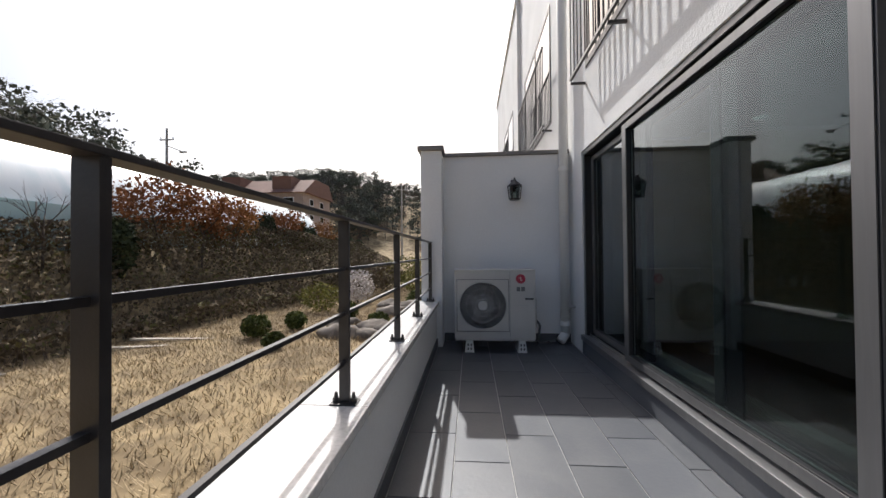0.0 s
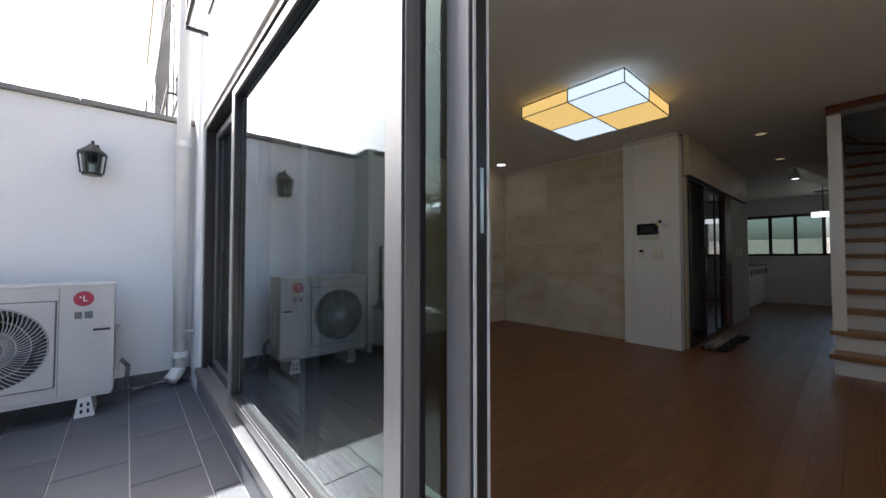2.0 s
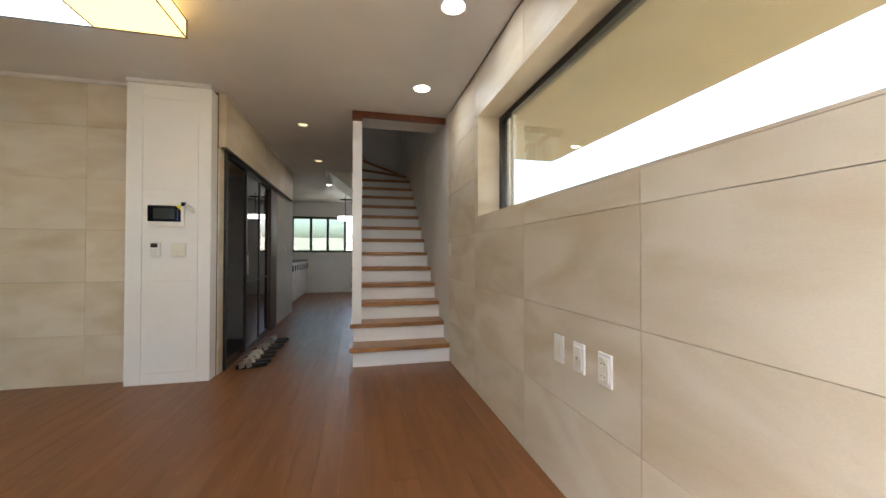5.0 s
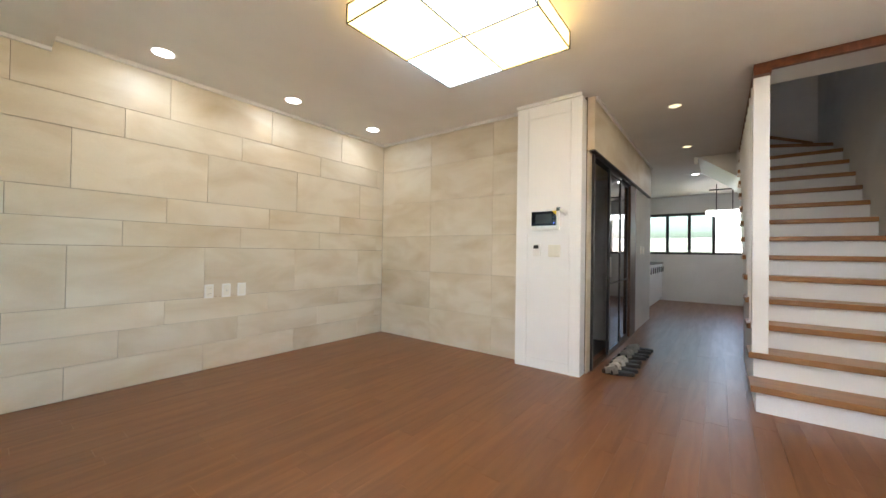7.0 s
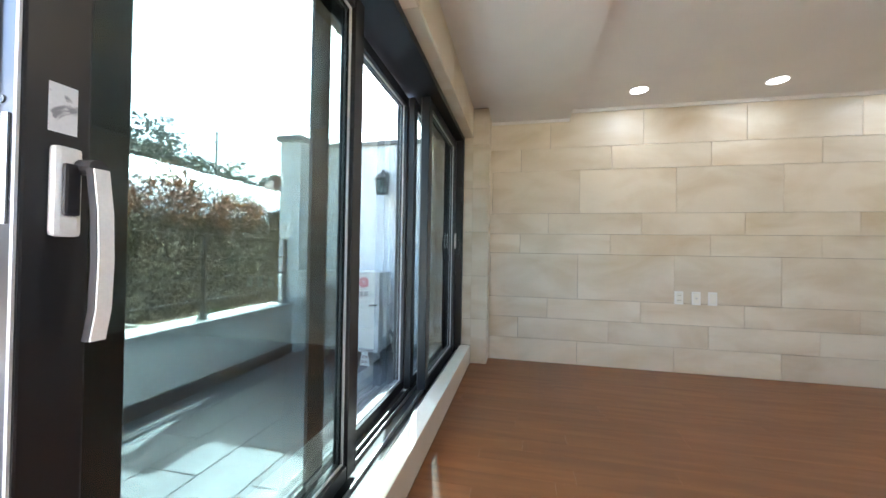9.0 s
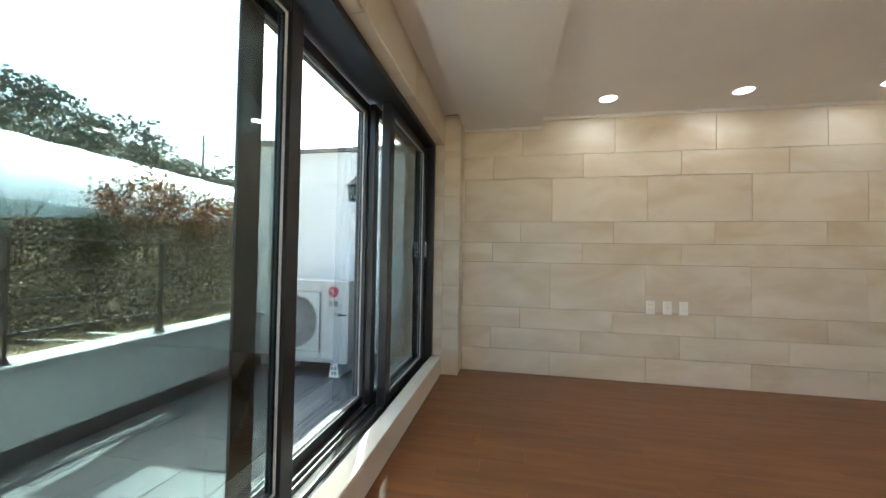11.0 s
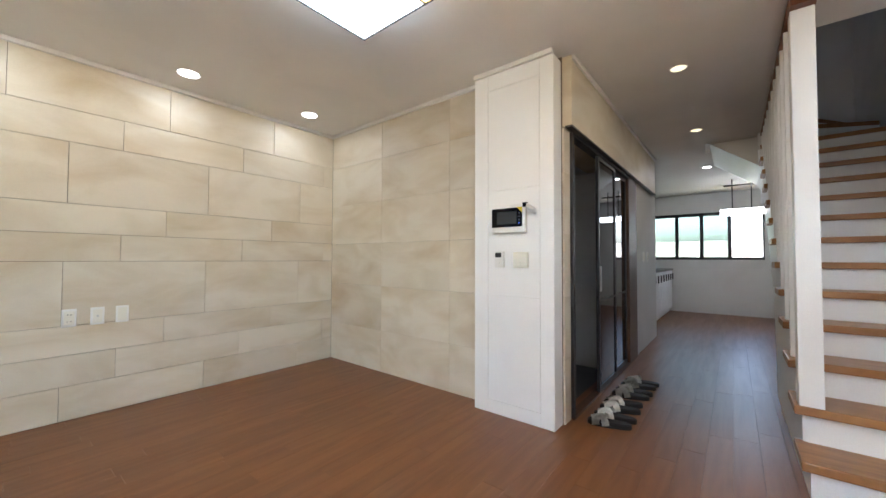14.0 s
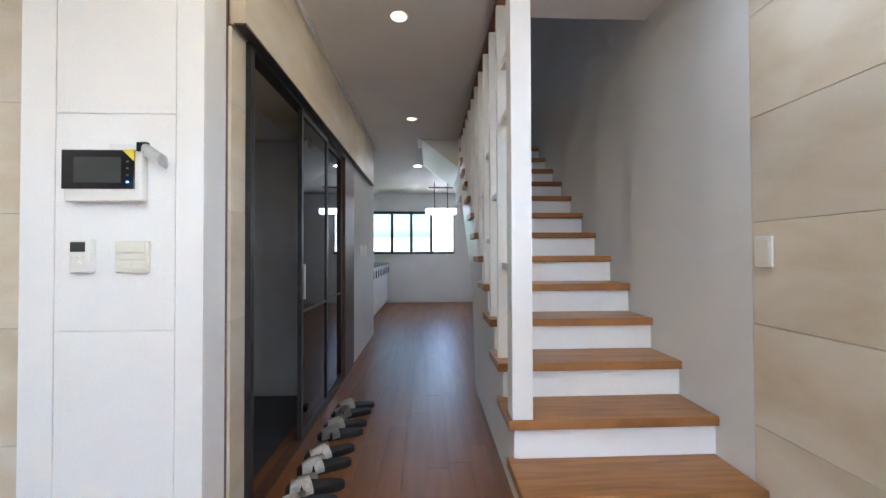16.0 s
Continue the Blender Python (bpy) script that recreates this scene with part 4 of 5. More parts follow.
cable = thing("drain_hose", "grey insulated hose between outdoor unit and wall", "hose", at=(1.45, 4.6, BF))
b = B()
pts = [(1.268, 4.40, 0.22), (1.31, 4.42, 0.16), (1.30, 4.46, 0.0), (1.33, 4.55, -0.07), (1.46, 4.65, -0.085), (1.62, 4.72, -0.06)]
for p, q in zip(pts, pts[1:]):
    cyl(b, p, q, 0.014, seg=8)
part("tube", b, M_GREY, cable, smooth=True)

lan = thing("wall_lantern", "black metal wall lantern with clear glass", "lamp", at=(1.065, 4.78, 1.75))
lx, ly, lz = 1.065, 4.655, 1.70
part("wall_plate", bx(B(), lx - 0.035, 4.762, 1.78, lx + 0.035, 4.78, 1.93, 0.006), M_BLACK, lan)
b = B()
for p, q in zip([(lx, 4.765, 1.86), (lx, 4.71, 1.92), (lx, 4.655, 1.925)], [(lx, 4.71, 1.92), (lx, 4.655, 1.925), (lx, 4.655, 1.90)]):
    cyl(b, p, q, 0.010, seg=8)
part("arm", b, M_BLACK, lan)
b = B()
cyl(b, (lx, ly, 1.835), (lx, ly, 1.885), 0.088, 0.035, seg=6)
cyl(b, (lx, ly, 1.885), (lx, ly, 1.905), 0.035, 0.012, seg=6)
cyl(b, (lx, ly, 1.825), (lx, ly, 1.836), 0.094, seg=6)
part("roof", b, M_BLACK, lan)
part("base", cyl(B(), (lx, ly, 1.655), (lx, ly, 1.672), 0.066, 0.072, seg=6), M_BLACK, lan)
for k in range(6):
    a = math.pi / 3 * k
    part("bar", cyl(B(), (lx + 0.066 * math.cos(a), ly + 0.066 * math.sin(a), 1.67), (lx + 0.084 * math.cos(a), ly + 0.084 * math.sin(a), 1.828), 0.006, seg=6), M_BLACK, lan)
g = part("glass", cyl(B(), (lx, ly, 1.672), (lx, ly, 1.826), 0.058, 0.075, seg=6), M_GLASSK, lan, "clear glass")
part("bulb_holder", cyl(B(), (lx, ly, 1.672), (lx, ly, 1.74), 0.018, seg=10), M_WHITEPLASTIC, lan)

pipe = thing("downpipe", "white plastic rainwater downpipe with a bent foot", "pipe", at=(1.655, 4.66, BF))
part("tube", cyl(B(), (1.655, 4.66, 0.0), (1.655, 4.66, 7.2), 0.052, seg=20), M_WHITEPLASTIC, pipe, smooth=True)
part("elbow", cyl(B(), (1.655, 4.66, 0.01), (1.585, 4.60, BF + 0.05), 0.054, seg=20), M_WHITEPLASTIC, pipe, smooth=True)
for z in (0.12, 2.0, 4.4):
    part("clamp", cyl(B(), (1.655, 4.66, z), (1.655, 4.66, z + 0.05), 0.060, seg=20), M_WHITEPLASTIC, pipe)
tap = thing("garden_tap", "small grey outdoor tap on the stucco wall", "tap", at=(XO, 4.55, 0.35))
part("body", cyl(B(), (XO - 0.07, 4.55, 0.36), (XO, 4.55, 0.36), 0.012, seg=10), M_CHROME, tap)
part("spout", cyl(B(), (XO - 0.062, 4.55, 0.36), (XO - 0.075, 4.55, 0.29), 0.010, seg=10), M_CHROME, tap)


# ---- slippers ----
def slipper():
    t = thing("slipper", "black rubber slipper with off-white crossed straps", "slipper", "slippers by the entrance screen")
    b = B()
    pts = []
    for k in range(24):
        a = 2 * math.pi * k / 24
        w = 0.047 if math.sin(a) > 0 else 0.040
        pts.append((w * math.cos(a) * (1 - 0.12 * math.cos(2 * a)), 0.128 * math.sin(a)))
    prism(b, pts, "z", 0, 0.026)
    part("sole", b, M_SOLE, t)
    part("footbed", prism(B(), [(p[0] * 0.93, p[1] * 0.96) for p in pts], "z", 0.0262, 0.031), M_SOLE, t)
    for y0, skew, m in ((0.084, 0.006, M_STRAP), (0.050, 0.030, M_STRAP), (0.048, -0.030, M_STRAP)):
        b = B()
        n = 10
        rows = []
        for k in range(n + 1):
            a = math.pi * k / n
            x, z = 0.050 * math.cos(a), 0.014 + (0.040 if y0 > 0.08 else 0.052 if skew > 0 else 0.056) * math.sin(a)
            s = skew * math.cos(a)
            rows.append((b.verts.new((x, y0 + s - 0.021, z + 0.004)), b.verts.new((x, y0 + s + 0.021, z - 0.006))))
        for u, w in zip(rows, rows[1:]):
            b.faces.new((u[0], w[0], w[1], u[1]))
        bmesh.ops.solidify(b, geom=b.faces[:], thickness=0.003)
        part("strap", b, m, t, "off-white crossed strap")
    return t


sl = slipper()
spots = [(6.10, 1.695, 14), (6.22, 1.69, 7), (6.38, 1.695, 16), (6.50, 1.70, 24), (6.70, 1.695, 12), (6.81, 1.69, 9), (6.97, 1.69, 16), (7.08, 1.685, 11)]
sl.matrix_basis = pose(spots[0][0], spots[0][1], 0.001, 0, 0, spots[0][2])
for x, y, a in spots[1:]:
    copy_thing(sl, pose(x, y, 0.001, 0, 0, a))

# ---- upper facade ----
def upper_window(y0, y1, z0, z1, x, label, rz1):
    w = thing("upper_window", label, "window", "upper windows", at=(x, (y0 + y1) / 2, z0))
    b = B()
    for ya, yb, za, zb in ((y0, y0 + 0.06, z0, z1), (y1 - 0.06, y1, z0, z1), (y0 + 0.06, y1 - 0.06, z0, z0 + 0.06), (y0 + 0.06, y1 - 0.06, z1 - 0.06, z1), ((y0 + y1) / 2 - 0.03, (y0 + y1) / 2 + 0.03, z0 + 0.06, z1 - 0.06)):
        bx(b, x - 0.012, ya, za, x + 0.03, yb, zb)
    part("frame", b, M_BLACK, w)
    part("pane", bx(B(), x - 0.004, y0 + 0.06, z0 + 0.06, x, y1 - 0.06, z1 - 0.06), M_DARKGLASS, w, "dark reflecting pane")
    g = thing("window_guard", "black steel guard rail in front of an upper window", "railing", "upper guards", at=(x - 0.12, (y0 + y1) / 2, z0 - 0.12))
    for z in (z0 - 0.10, rz1):
        part("rail", bx(B(), x - 0.15, y0 - 0.08, z, x - 0.125, y1 + 0.08, z + 0.03), M_BLACK, g)
    n = int((y1 - y0) / 0.11)
    for k in range(n + 1):
        y = y0 - 0.07 + (y1 - y0 + 0.14) * k / n
        part("bar", bx(B(), x - 0.143, y - 0.007, z0 - 0.07, x - 0.131, y + 0.007, rz1), M_BLACK, g)
    for y in (y0 - 0.03, (y0 + y1) / 2, y1 + 0.03):
        part("bracket", bx(B(), x - 0.15, y - 0.01, z0 - 0.16, x - 0.0005, y + 0.01, z0 - 0.135), M_BLACK, g)


upper_window(2.05, 4.05, 2.95, 4.7, XO, "upper window in the white stucco wall", 4.0)
b = B()
bx(b, XO - 0.02, 4.96, -1.2, XO + 0.6, 8.7, 6.9)
bx(b, XO - 0.06, 4.96, 6.9, XO + 0.66, 8.7, 7.0)
bx(b, XO - 0.10, 8.7, -1.2, XO + 0.6, 15.0, 6.9)
bx(b, XO - 0.14, 8.7, 6.9, XO + 0.66, 15.05, 7.0)
structure("facade", b, M_STUCCO, "white stucco facade of the adjoining house units", "facade")
upper_window(5.6, 8.1, 2.95, 4.7, XO - 0.02, "upper window of the adjoining unit", 4.0)
upper_window(9.6, 12.0, 2.95, 4.7, XO - 0.10, "upper window of the far unit", 4.0)
structure("roof", bx(B(), XO, -0.4, 7.2, 12.0, 4.9, 7.4), M_CONCRETE, "flat roof of the house", "roof")

# ---- garden and distance ----
rng = random.Random(7)


def ground_z(x, y):
    d = -x
    z = -1.05 + 0.10 * math.sin(0.5 * x + 0.3) * math.cos(0.4 * y)
    e = 9.0 - 0.20 * max(0.0, y - 4)            # foot of the bank
    t = min(1.0, max(0.0, (d - e) / 2.6))
    z += 2.3 * t * t * (3 - 2 * t) * (1.0 if y < 20 else max(0.25, 1 - (y - 20) / 25))
    h = min(1.0, max(0.0, (d - 20) / 26.0))
    z += 11.0 * h * h * (3 - 2 * h) * (1.0 if y < 60 else max(0.2, 1 - (y - 60) / 200))
    g = min(1.0, max(0.0, (y - 70) / 80.0))
    z += 23 * g * g * (3 - 2 * g) * (1 if x < 20 else 0.6)
    return z


b = B()
xs = [-900, -500, -300, -200, -140, -100] + [-80 + 4 * i for i in range(12)] + [-32 + 1.0 * i for i in range(32)] + [4, 10, 20, 40, 80, 150, 300, 600, 900]
yy = [-900, -400, -150, -60, -30] + [-16 + 1.5 * i for i in range(34)] + [36, 42, 50, 60, 70, 85, 100, 120, 140, 160, 180, 200, 230, 260, 320, 500, 900]
grid = [[b.verts.new((x, y, ground_z(x, y))) for x in xs] for y in yy]
for j in range(len(yy) - 1):
    for i in range(len(xs) - 1):
        b.faces.new((grid[j][i], grid[j][i + 1], grid[j + 1][i + 1], grid[j + 1][i]))
gr_o = structure("ground", b, M_GRASS, "dry grass ground that rises to a bank and wooded hill", "ground")
for p in gr_o.data.polygons:
    p.use_smooth = True


def quads(name, items, material, label, category, kind="stuff"):
    """Many small leaf quads: items of (centre, right, up)."""
    v, f = [], []
    for c, r, u in items:
        k = len(v)
        v += [tuple(c - r - u), tuple(c + r - u * 0.6), tuple(c + r * 0.7 + u), tuple(c - r * 0.8 + u * 0.8)]
        f.append((k, k + 1, k + 2, k + 3))
    me = bpy.data.meshes.new(name)
    me.from_pydata(v, [], f)
    me.materials.append(material)
    o = new(name, me)
    if label:
        tagged(o, label, category, kind=kind)
    return o


def rv(s=1.0):
    return Vector((rng.gauss(0, 1), rng.gauss(0, 1), rng.gauss(0, 1))).normalized() * s


def leaf_item(c, size):
    r = rv(size)
    return (Vector(c), r, r.cross(rv()).normalized() * size * rng.uniform(0.5, 1.0))


def blades(name, n, region, h0, h1, w, material, label, category="grass", lean=1.7):
    v, f = [], []
    for _ in range(n):
        x, y = region()
        z = ground_z(x, y) - 0.02
        a, h = rng.uniform(0, 6.28), rng.uniform(h0, h1)
        dx, dy = lean * h * math.cos(a + 1.3) * rng.random(), lean * h * math.sin(a + 1.3) * rng.random()
        k = len(v)
        v += [(x - w * math.cos(a), y - w * math.sin(a), z), (x + w * math.cos(a), y + w * math.sin(a), z), (x + dx, y + dy, z + h)]
        f.append((k, k + 1, k + 2))
    me = bpy.data.meshes.new(name)
    me.from_pydata(v, [], f)
    me.materials.append(material)
    return tagged(new(name, me), label, category, kind="stuff")


def near_lawn():
    y = rng.uniform(1, 22)
    return rng.uniform(-8.8 + 0.20 * max(0, y - 4), -1.0), y


blades("dry_grass", 60000, near_lawn, 0.05, 0.17, 0.008, M_STRAW, "tangled dry straw-coloured grass below the balcony")

# brush that covers the bank
for m, n, nm, lb in ((M_HEDGE, 62000, "brush_thicket", "dense brown bramble thicket on the bank"), (M_HEDGE2, 16000, "olive_thicket", "olive-green leaves in the bramble thicket")):
    it = []
    for _ in range(n):
        y = rng.uniform(-9, 27)
        e = 9.0 - 0.20 * max(0.0, y - 4)
        d = e + rng.uniform(-0.5, 4.2)
        lump = noise.noise(Vector((d * 0.7, y * 0.7, 3.0))) * 0.35
        top = (0.95 if d > e + 0.4 else 0.55) + lump
        z = ground_z(-d, y) + top * (1 - rng.random() ** 2.2)
        it.append(leaf_item((-d, y, z), rng.uniform(0.025, 0.060)))
    quads(nm, it, m, lb, "shrub")
v, f = [], []
for _ in range(5200):
    y = rng.uniform(-9, 27)
    e = 9.0 - 0.20 * max(0.0, y - 4)
    d = e + rng.uniform(-0.6, 3.6)
    p = Vector((-d, y, ground_z(-d, y)))
    q = p + Vector((rng.gauss(0, 0.35), rng.gauss(0, 0.35), rng.uniform(0.5, 1.25)))
    s = Vector((0.0, 0.007, 0.0))
    k = len(v)
    v += [tuple(p - s), tuple(p + s), tuple(q)]
    f.append((k, k + 1, k + 2))
me = bpy.data.meshes.new("bramble_stems")
me.from_pydata(v, [], f)
me.materials.append(M_TWIG)
tagged(new("bramble_stems", me), "thin brown bramble stems on the bank", "shrub", kind="stuff")


def limbs(b, base, height, r, spread, n, depth=2):
    """A tapered trunk with limbs that fork; returns the tips."""
    top = base + Vector((rng.gauss(0, 0.06) * height, rng.gauss(0, 0.06) * height, height * 0.55))
    cyl(b, base, top, r, r * 0.6, 7)
    tips = []

    def grow(p, d, length, rad, level):
        q = p + d * length
        cyl(b, p, q, rad, rad * 0.5, 5)
        if level == 0:
            tips.append(q)
            return
        for _ in range(3):
            grow(p + d * length * rng.uniform(0.5, 1.0), (d + rv(0.75) + Vector((0, 0, 0.15))).normalized(), length * rng.uniform(0.5, 0.75), rad * 0.5, level - 1)
    for k in range(n):
        a = 6.28 * k / n + rng.uniform(-0.4, 0.4)
        p = base.lerp(top, rng.uniform(0.45, 1.0))
        grow(p, Vector((spread * math.cos(a), spread * math.sin(a), 1)).normalized(), height * rng.uniform(0.25, 0.42), r * 0.5, depth)
    return tips


def tree(name, x, y, height, material, label, leaves, size, spread=0.8, r=0.05, n=6, group="", z=None, cloud=0.22):
    base = Vector((x, y, (ground_z(x, y) if z is None else z) - 0.05))
    t = thing(name, label, "tree", group, at=base)
    b = B()
    tips = limbs(b, base, height, r, spread, n)
    part("trunk", b, M_BARK, t)
    if leaves:
        it = [leaf_item(rng.choice(tips) + rv(rng.random() ** 0.6 * cloud * height), size * rng.uniform(0.6, 1.3)) for _ in range(leaves)]
        c = quads("crown", it, material, "", "")
        c.parent = t
        c.matrix_parent_inverse = t.matrix_basis.inverted()
    return t


def bush(name, x, y, w, h, material, label, n, size, group=""):
    base = Vector((x, y, ground_z(x, y)))
    t = thing(name, label, "bush", group, at=base)
    it = []
    for _ in range(n):
        d = rv(1.0)
        k = rng.uniform(0.55, 1.0) * (1 + 0.22 * noise.noise(d * 2.2 + base))
        it.append(leaf_item(base + Vector((d.x * w * k, d.y * w * k, h * 0.5 + d.z * h * 0.5 * k)), size * rng.uniform(0.6, 1.3)))
    c = quads("foliage", it, material, "", "")
    c.parent = t
    c.matrix_parent_inverse = t.matrix_basis.inverted()
    b = B()
    for k in range(5):
        cyl(b, base, base + Vector((rng.gauss(0, 0.4) * w, rng.gauss(0, 0.4) * w, h * 0.7)), 0.012, 0.004, 5)
    s = part("stems", b, M_BARK, t)
    return t


for y, hh, m, kind in ((-3.0, 1.7, M_ORANGE, 0), (-0.5, 2.0, M_EVERGREEN, 1), (1.5, 1.9, M_ORANGE, 0), (3.4, 1.8, M_RUST, 0), (5.2, 2.2, M_RUST, 0), (6.8, 1.7, M_EVERGREEN, 1), (8.3, 1.9, None, 0),
                       (9.6, 1.8, M_EVERGREEN, 1), (11.2, 2.3, M_RUST, 0), (12.3, 2.0, M_RUST, 0), (14.0, 1.9, M_ORANGE, 0), (15.4, 1.9, None, 0), (16.8, 1.7, M_EVERGREEN, 1), (18.2, 1.8, M_RUST, 0),
                       (19.6, 1.7, M_EVERGREEN, 1), (21.4, 1.6, M_EVERGREEN, 1), (23.0, 1.7, M_ORANGE, 0), (24.5, 1.6, M_EVERGREEN, 1), (26.5, 1.9, M_EVERGREEN, 1), (29.0, 2.0, M_EVERGREEN, 1), (31.5, 2.1, M_EVERGREEN, 1)):
    x = -10.6 + rng.uniform(-0.4, 0.3) + (0.20 * max(0.0, y - 4) if y < 16 else 1.6)
    if kind:
        bush("evergreen_bush", x, y, 0.5, hh, M_EVERGREEN, "dark evergreen bush before the greenhouse", 2200, 0.05, "bushes on the bank")
    else:
        tree("bank_tree", x, y, hh * 1.15, m, "small tree with rust-brown leaves on the bank" if m else "small bare tree on the bank", 1500 if m else 0, 0.052, 0.9, 0.035, 6, "small trees on the bank")

for x, y, w, h in ((-4.6, 8.4, 0.33, 0.55), (-4.1, 9.4, 0.27, 0.5), (-3.3, 11.2, 0.32, 0.55), (-2.0, 9.8, 0.3, 0.45), (-1.6, 14.0, 0.4, 0.7), (-1.0, 15.6, 0.4, 0.7), (-3.6, 7.4, 0.22, 0.35)):
    bush("clipped_bush", x, y, w, h, M_GREENBUSH, "small rounded green bush in dry grass", 1500, 0.028, "clipped bushes")
bush("blossom_bush", -4.4, 15.5, 0.75, 1.5, M_BLOSSOM, "bush in white blossom", 1900, 0.035)
bush("forsythia", -4.9, 12.8, 0.8, 1.1, M_YGREEN, "budding yellow-green bush in dry grass", 1300, 0.035, "budding bushes")
bush("forsythia", -1.8, 16.8, 0.9, 1.9, M_YGREEN, "budding yellow-green bush in dry grass", 1700, 0.035, "budding bushes")
bush("forsythia", -3.2, 21.5, 1.8, 1.9, M_YGREEN, "budding yellow-green bush in dry grass", 2200, 0.05, "budding bushes")
bush("bramble_bush", -5.2, 19.5, 2.0, 1.7, M_HEDGE, "brown bramble bush beside the blossom", 3000, 0.05)
for k in range(16):
    x, y, s = rng.uniform(-3.2, -1.0), rng.uniform(8.5, 15.0), rng.uniform(0.16, 0.42)
    b = B()
    bmesh.ops.create_icosphere(b, subdivisions=3, radius=1.0)
    sd = rng.uniform(0, 50)
    for vv in b.verts:
        vv.co *= 1 + 0.35 * noise.noise(vv.co * 1.3 + Vector((sd, 0, 0))) + 0.10 * noise.noise(vv.co * 4 + Vector((sd, 2, 0)))
        vv.co = Vector((vv.co.x * s * 1.3, vv.co.y * s, vv.co.z * s * 0.7))
    bmesh.ops.translate(b, verts=b.verts, vec=(x, y, ground_z(x, y) + 0.2 * s))
    tagged(obj("boulder", b, M_ROCK, True), "grey-brown boulder in the rock edging", "rock", "boulders below the balcony")
for x, y, a in ((-7.2, 7.6, 20), (-6.6, 8.3, 12), (-7.6, 5.0, 95)):
    o = obj("board", bx(B(), -0.9, -0.07, 0, 0.9, 0.07, 0.04, 0.004), M_PLANK)
    o.matrix_basis = pose(x, y, ground_z(x, y) + 0.03, 0, 2, a)
    tagged(o, "weathered board lying in dry grass", "board", "boards in the grass")

# greenhouse tunnel
gh = thing("greenhouse", "long white plastic film greenhouse tunnel", "greenhouse", at=(-14.6, 5, 1.3))
GX, GW, GH, GB = -14.1, 2.9, 3.75, 1.25
b = B()
ysec = [-18 + 0.9 * k for k in range(51)]
rows = []
for y in ysec + [27.7, 28.3, 28.7, 28.8]:
    s = 1.0 if y <= 27.0 else max(0.02, math.sqrt(max(0.0, 1 - ((y - 27.0) / 1.8) ** 2)))
    sag = 0.025 * (1 if int(round((y + 18) / 0.9)) % 2 else -1)
    rows.append([b.verts.new((GX + (GW + sag) * math.cos(math.pi * i / 24) * (0.55 + 0.45 * s), y, GB + (GH + sag) * max(0.0, math.sin(math.pi * i / 24)) ** 0.8 * s)) for i in range(25)])
for u, w in zip(rows, rows[1:]):
    for i in range(24):
        b.faces.new((u[i], u[i + 1], w[i + 1], w[i]))
part("film", b, M_VINYL, gh, smooth=True)
part("skirt", bx(B(), GX + GW - 0.02, -18, GB - 0.3, GX + GW + 0.03, 27.0, GB + 1.25), M_TEAL, gh, "pale teal side curtain")
for k in range(0, 48, 2):
    part("hoop", bx(B(), GX + GW + 0.03, -18 + 0.9 * k, GB - 0.3, GX + GW + 0.055, -17.97 + 0.9 * k, GB + 1.25), M_CONCRETE, gh)

# far house
hx0, hx1, hy0, hy1, hz = -47.5, -29.0, 62.0, 74.0, 3.6
house = thing("house", "pinkish brick house with a brown pitched roof", "house", at=((hx0 + hx1) / 2, 68, hz))
part("wall", bx(B(), hx0, hy0, hz - 4, hx1, hy1, hz + 8.6), M_BRICK, house)
part("roof", prism(B(), [(hy0 - 0.6, hz + 8.5), (hy1 + 0.6, hz + 8.5), (hy1 - 1.5, hz + 11.5), (hy0 + 4.0, hz + 11.5)], "x", hx0 - 0.5, hx1 + 0.5), M_ROOF, house)
part("dormer", bx(B(), hx0 + 3, hy0 + 0.5, hz + 9.0, hx0 + 6.5, hy0 + 5, hz + 11.6), M_ROOF, house)
part("dormer", bx(B(), hx1 - 6, hy0 + 0.5, hz + 9.0, hx1 - 2.5, hy0 + 5, hz + 11.6), M_ROOF, house)
for fx in (hx0 + 2, hx0 + 6.5, hx0 + 11.0, hx1 - 3.6):
    for fz in (0.6, 3.6, 6.4):
        w = part("window", bx(B(), fx, hy0 - 0.05, hz + fz, fx + 1.9, hy0 + 0.1, hz + fz + 1.3), M_PANEL, house)
        part("pane", bx(B(), fx + 0.12, hy0 - 0.08, hz + fz + 0.12, fx + 1.78, hy0 - 0.051, hz + fz + 1.18), M_DARKGLASS, w)
for fy in (hy0 + 2.5, hy0 + 7):
    for fz in (0.6, 3.6, 6.4):
        w = part("window", bx(B(), hx1 - 0.1, fy, hz + fz, hx1 + 0.05, fy + 1.6, hz + fz + 1.3), M_PANEL, house)
        part("pane", bx(B(), hx1 + 0.051, fy + 0.12, hz + fz + 0.12, hx1 + 0.08, fy + 1.48, hz + fz + 1.18), M_DARKGLASS, w)


